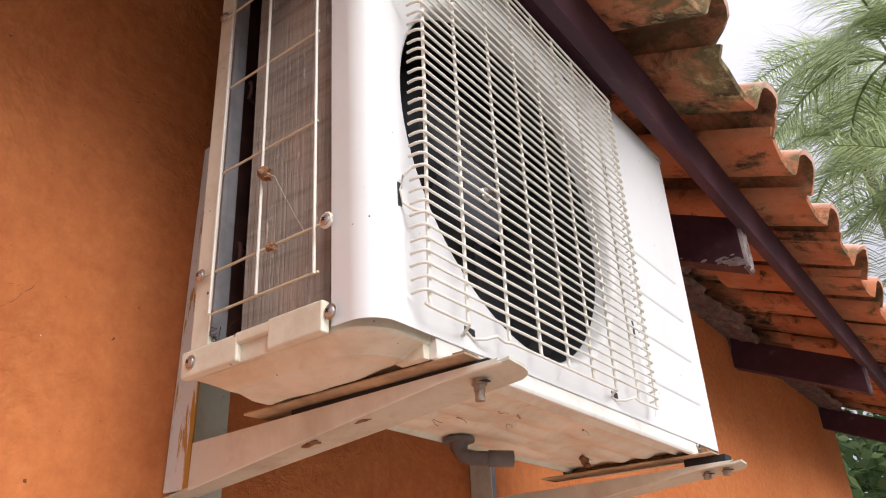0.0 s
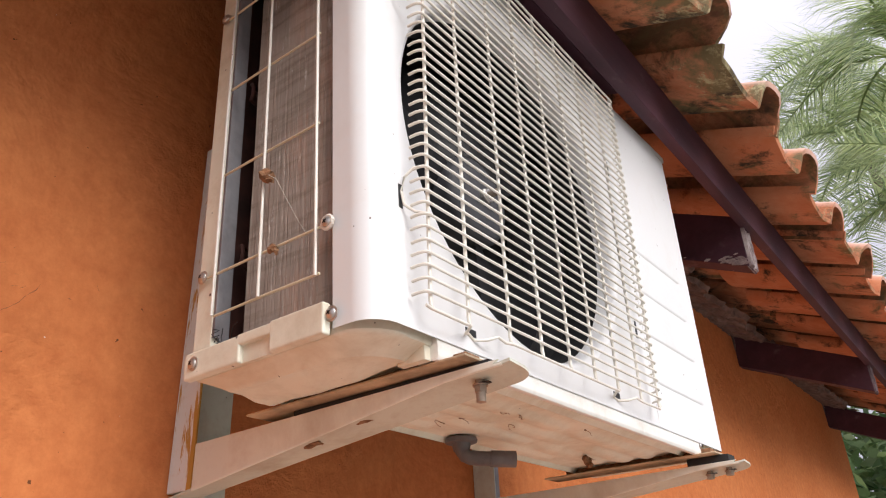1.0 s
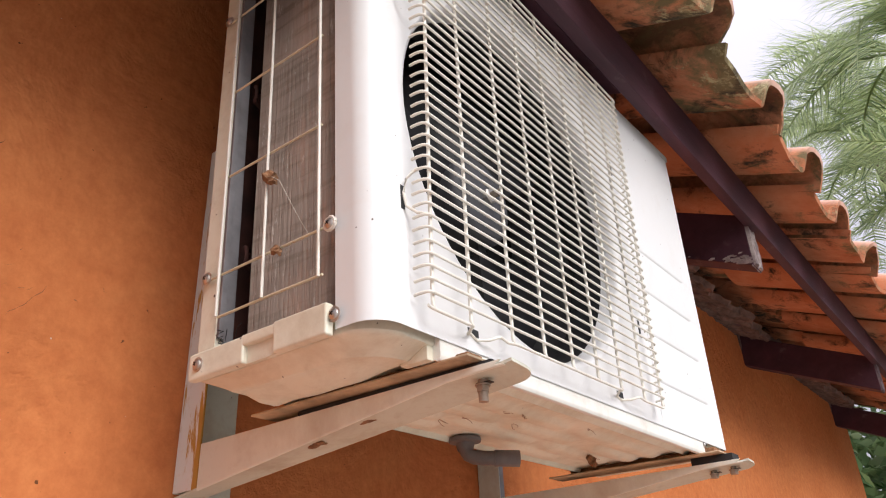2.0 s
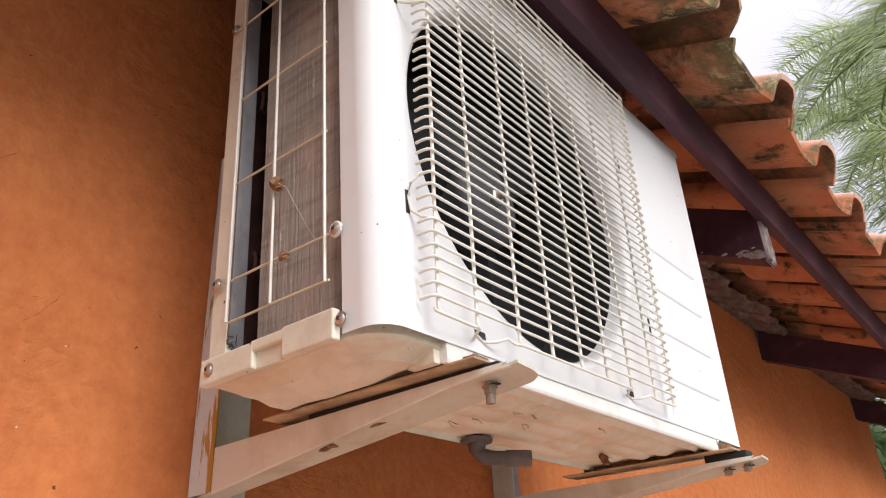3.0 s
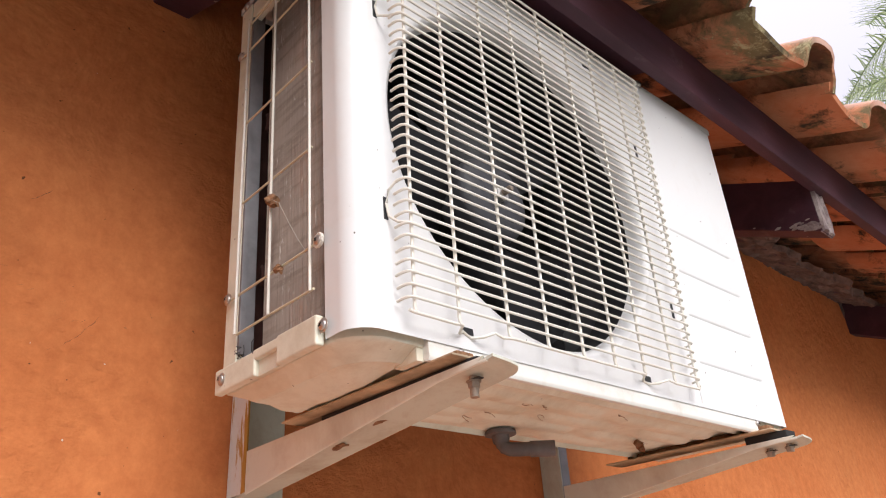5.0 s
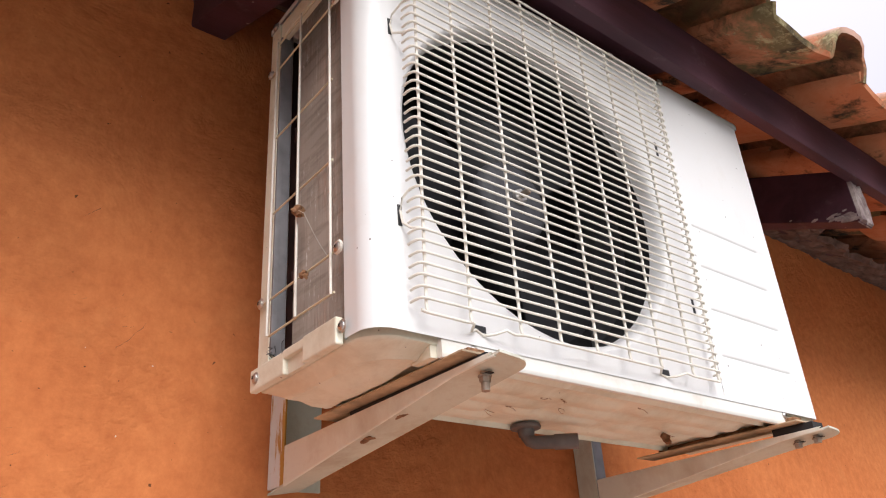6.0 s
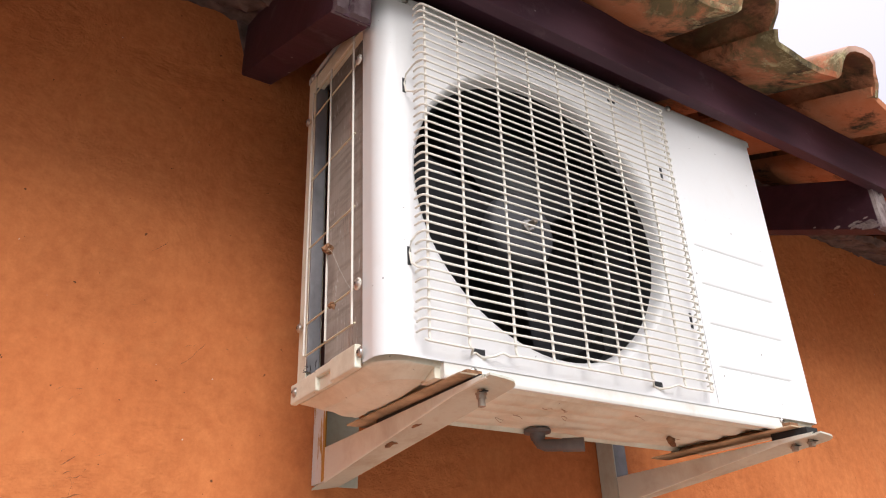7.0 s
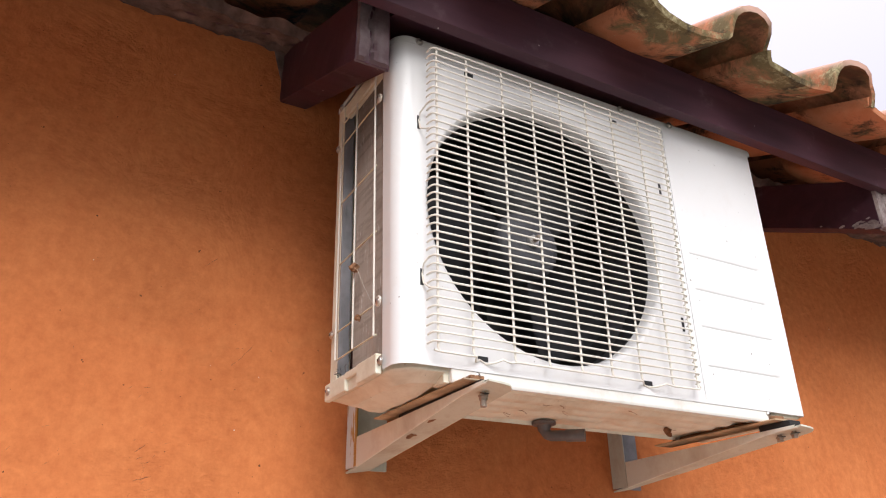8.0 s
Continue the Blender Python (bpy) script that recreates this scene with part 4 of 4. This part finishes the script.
for y in (0.098, 0.688):
    foot = upart("foot_rail", prism([(y - 0.017, 1.8086), (y + 0.026, 1.8086), (y + 0.027, 1.8112), (y - 0.017, 1.8108)], "x", 0.150, 0.424, 0.0009), PACK, "thin brown stained foot strip")
    # dark core added over the strip, standing for the shadow in the gap
    upart("gap_core", prism([(y + 0.001, 1.8118), (y + 0.022, 1.8118), (y + 0.022, 1.8195), (y + 0.001, 1.8195)], "x", 0.180, 0.412, 0.0009), MUD, "dark core for the shaded gap over the foot strip", foot)
    pad = part("rubber_pad", box(0.20 if y < 0.5 else 0.375, 0.435, y + 0.002, y + 0.030, 1.8036 if y < 0.5 else 1.7972, 1.8082, 0.001), RUBBER)
    tagged(pad, "black rubber pad between bracket and unit foot", "pad", "rubber pads")

# ---------------------------------------------------------------- roof tiles
PERIOD, LEN, EXPO = 0.297, 0.42, 0.34


def tile_mesh(seed, face, sweep=0.0):
    prof = [(-0.152, 0.022), (-0.148, 0.010), (-0.138, 0.002), (-0.11, -0.005), (-0.07, -0.009), (-0.03, -0.008), (0.005, -0.004), (0.020, 0.0)]
    for k in range(11):
        a = math.pi * (1 - k / 10)
        prof.append((0.090 + 0.066 * math.cos(a), 0.004 + 0.068 * math.sin(a) ** 0.8))
    th = 0.0125
    rnd = random.Random(seed)
    wob = rnd.uniform(0, 40)
    us = [0.0, 0.004, 0.03, 0.08, 0.16, 0.27, LEN]
    bm = bmesh.new()
    top, bot = [], []
    for i, u in enumerate(us):
        tr, brow = [], []
        for j, (v, w) in enumerate(prof):
            a, b = prof[max(j - 1, 0)], prof[min(j + 1, len(prof) - 1)]
            d = Vector((b[0] - a[0], b[1] - a[1])).normalized()
            nv, nw = -d.y, d.x
            dn = 0.0022 * noise.noise(Vector((u * 14 + wob, v * 24, seed)))
            du = (0.010 * noise.noise(Vector((v * 13 + wob, 3.1, seed))) + 0.004 * noise.noise(Vector((v * 60, wob, 1)))) if u < 0.02 else 0
            du += sweep * min(1.0, max(0.0, (v - 0.120) / 0.036)) ** 1.3 * max(0.0, 1 - u / 0.16)
            r = th * (0.42 if i == 0 else 0.5)
            tr.append(bm.verts.new((u + du, v + nv * (r + dn), w + nw * (r + dn))))
            brow.append(bm.verts.new((u + du, v - nv * (r - dn), w - nw * (r - dn))))
        top.append(tr)
        bot.append(brow)
    k = len(prof)
    for i in range(len(us) - 1):
        for j in range(k - 1):
            bm.faces.new((top[i][j], top[i][j + 1], top[i + 1][j + 1], top[i + 1][j]))
            f = bm.faces.new((bot[i][j], bot[i + 1][j], bot[i + 1][j + 1], bot[i][j + 1]))
            # hollow undersides take the darker clay, their shade put in its colour
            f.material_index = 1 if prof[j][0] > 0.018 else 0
        bm.faces.new((top[i][0], top[i + 1][0], bot[i + 1][0], bot[i][0]))
        bm.faces.new((top[i][-1], bot[i][-1], bot[i + 1][-1], top[i + 1][-1]))
    for i in (0, len(us) - 1):
        for j in range(k - 1):
            bm.faces.new((top[i][j], bot[i][j], bot[i][j + 1], top[i][j + 1]))
    me = bpy.data.meshes.new("roof_tile")
    bmesh.ops.recalc_face_normals(bm, faces=bm.faces)
    bm.to_mesh(me)
    bm.free()
    me.materials.append(face)
    me.materials.append(SHADE_ALGAE)
    me.polygons.foreach_set("use_smooth", [True] * len(me.polygons))
    me.set_sharp_from_angle(angle=radians(40))
    return me


roof = tagged(empty("roof", "clay tile roof with mossy, uneven eaves", "roof", "", (0.575, 0, 2.42)), kind="structure")
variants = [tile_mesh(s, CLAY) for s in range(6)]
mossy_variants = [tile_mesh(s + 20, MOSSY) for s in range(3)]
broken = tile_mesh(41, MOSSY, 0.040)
trnd = random.Random(17)
EAVE_X, EAVE_Z, NOTCH = 0.575, 2.420, 0.512
for col in range(-18, 14):
    for row in range(5):
        s = row * EXPO + trnd.uniform(-0.012, 0.012)
        x = EAVE_X - s * math.cos(PITCH)
        z = EAVE_Z + s * math.sin(PITCH) + trnd.uniform(-0.003, 0.003)
        y = NOTCH + col * PERIOD + trnd.uniform(-0.006, 0.006)
        # local u runs up the slope (towards -x)
        tilt = PITCH - 0.042
        m = Matrix.Translation((x, y, z)) @ Matrix(((-math.cos(tilt), 0, math.sin(tilt), 0), (0, 1, 0, 0), (math.sin(tilt), 0, math.cos(tilt), 0), (0, 0, 0, 1))) @ pose(0, 0, 0, trnd.uniform(-1.5, 1.5), trnd.uniform(-0.8, 0.8), trnd.uniform(-1.5, 1.5))
        kind = trnd.randrange(6)
        ob = new("roof_tile", broken if (col, row) == (0, 0) else mossy_variants[kind % 3] if -3 <= col <= 0 or kind == 5 else variants[kind])
        ob.parent = roof
        ob.matrix_parent_inverse = Matrix.Translation(roof.location).inverted()
        ob.matrix_basis = m


# ---------------------------------------------------------------- garden
def frond(length, droop, seed):
    """One feather leaf along +x, rising and bending down."""
    rnd = random.Random(seed)
    bm = bmesh.new()
    pts = []
    n = 22
    for i in range(n + 1):
        s = i / n
        pts.append(Vector((length * s * (1 - 0.18 * droop * s), 0.06 * math.sin(3 * s + seed), length * (0.42 * s - droop * s * s))))
    tube(pts, 0.022, 5, bm, 0.004)
    for i in range(3, n):
        for sub in range(5):
            s = (i + sub / 5) / n
            k = min(int(s * n), n - 1)
            p = pts[k].lerp(pts[k + 1], s * n - k)
            d = (pts[k + 1] - pts[k]).normalized()
            ll = 0.78 * math.sin(math.pi * min(1, 0.12 + s * 0.86)) ** 0.6 * rnd.uniform(0.75, 1.1)
            for side in (-1, 1):
                out = (Vector((0, side, 0)) + d * rnd.uniform(0.35, 0.8) + Vector((0, 0, rnd.uniform(-0.1, 0.5)))).normalized()
                w = 0.0125
                prev = None
                for j in range(4):
                    f = j / 3
                    c = p + out * ll * f + Vector((0, 0, -rnd.uniform(0.1, 0.45) * ll * f * f))
                    wd = d * w * (1 - f * 0.9)
                    cur = (bm.verts.new(c - wd), bm.verts.new(c + wd))
                    if prev:
                        bm.faces.new((prev[0], prev[1], cur[1], cur[0]))
                    prev = cur
    return bm


def palm(at, height, seed, fronds, length):
    rnd = random.Random(seed)
    pt = empty("palm_tree", "tall feather palm with drooping grey-green fronds", "palm tree", "palms in the garden", at)
    bm = bmesh.new()
    sides = 12
    rings = []
    for i in range(41):
        s = i / 40
        r = 0.15 - 0.05 * s + (0.006 if i % 2 else 0)
        rings.append([bm.verts.new((r * math.cos(6.2832 * k / sides), r * math.sin(6.2832 * k / sides), height * s)) for k in range(sides)])
    for a, b in zip(rings, rings[1:]):
        for k in range(sides):
            bm.faces.new((a[k], a[(k + 1) % sides], b[(k + 1) % sides], b[k]))
    part("trunk", bm, BARK, pt)
    for k in range(fronds):
        f = part("frond", frond(length * rnd.uniform(0.8, 1.1), rnd.uniform(0.35, 1.15), seed * 50 + k), PALM, pt, smooth=False)
        f.matrix_basis = pose(0, 0, height - 0.05, 0, rnd.uniform(-38, 12), k * 137.5 + rnd.uniform(-15, 15))
    return pt


def shrub(at, r, seed, count):
    rnd = random.Random(seed)
    sh = empty("shrub", "dense green garden shrub beyond the house corner", "shrub", "garden shrubs", at)
    bm = bmesh.new()
    for k in range(5):
        a = k * 1.256
        tube([(0, 0, 0), (0.2 * math.cos(a) * r, 0.2 * math.sin(a) * r, r * 0.6), (0.5 * math.cos(a) * r, 0.5 * math.sin(a) * r, r * 1.3)], 0.04, 6, bm, 0.01)
    part("branches", bm, BARK, sh)
    lb = bmesh.new()
    for k in range(count):
        u = Vector((rnd.gauss(0, 1), rnd.gauss(0, 1), rnd.gauss(0, 1))).normalized()
        rad = r * rnd.uniform(0.55, 1.0) * (1 + 0.35 * noise.noise(u * 2.2 + Vector((seed, 0, 0))))
        c = Vector((u.x * rad, u.y * rad, r * 1.05 + u.z * rad * 1.15))
        d = Vector((rnd.gauss(0, 1), rnd.gauss(0, 1), rnd.gauss(0, 0.7))).normalized()
        e = d.cross(Vector((rnd.gauss(0, 1), rnd.gauss(0, 1), rnd.gauss(0, 1)))).normalized()
        ln, w = rnd.uniform(0.12, 0.26), rnd.uniform(0.03, 0.06)
        vs = [lb.verts.new(p) for p in (c, c + d * ln * 0.5 + e * w, c + d * ln, c + d * ln * 0.5 - e * w)]
        lb.faces.new(vs)
    cr = part("crown", lb, SHRUB, sh, smooth=False)
    return sh


palm((1.1, 9.2, 0.0), 7.9, 3, 19, 2.6)
palm((0.3, 13.0, 0.0), 9.0, 8, 16, 3.0)
palm((1.9, 8.4, 0.0), 5.2, 12, 28, 2.4)
shrub((-0.5, 9.0, 0.0), 1.7, 5, 9000)
shrub((1.2, 12.5, 0.0), 2.3, 6, 9000)
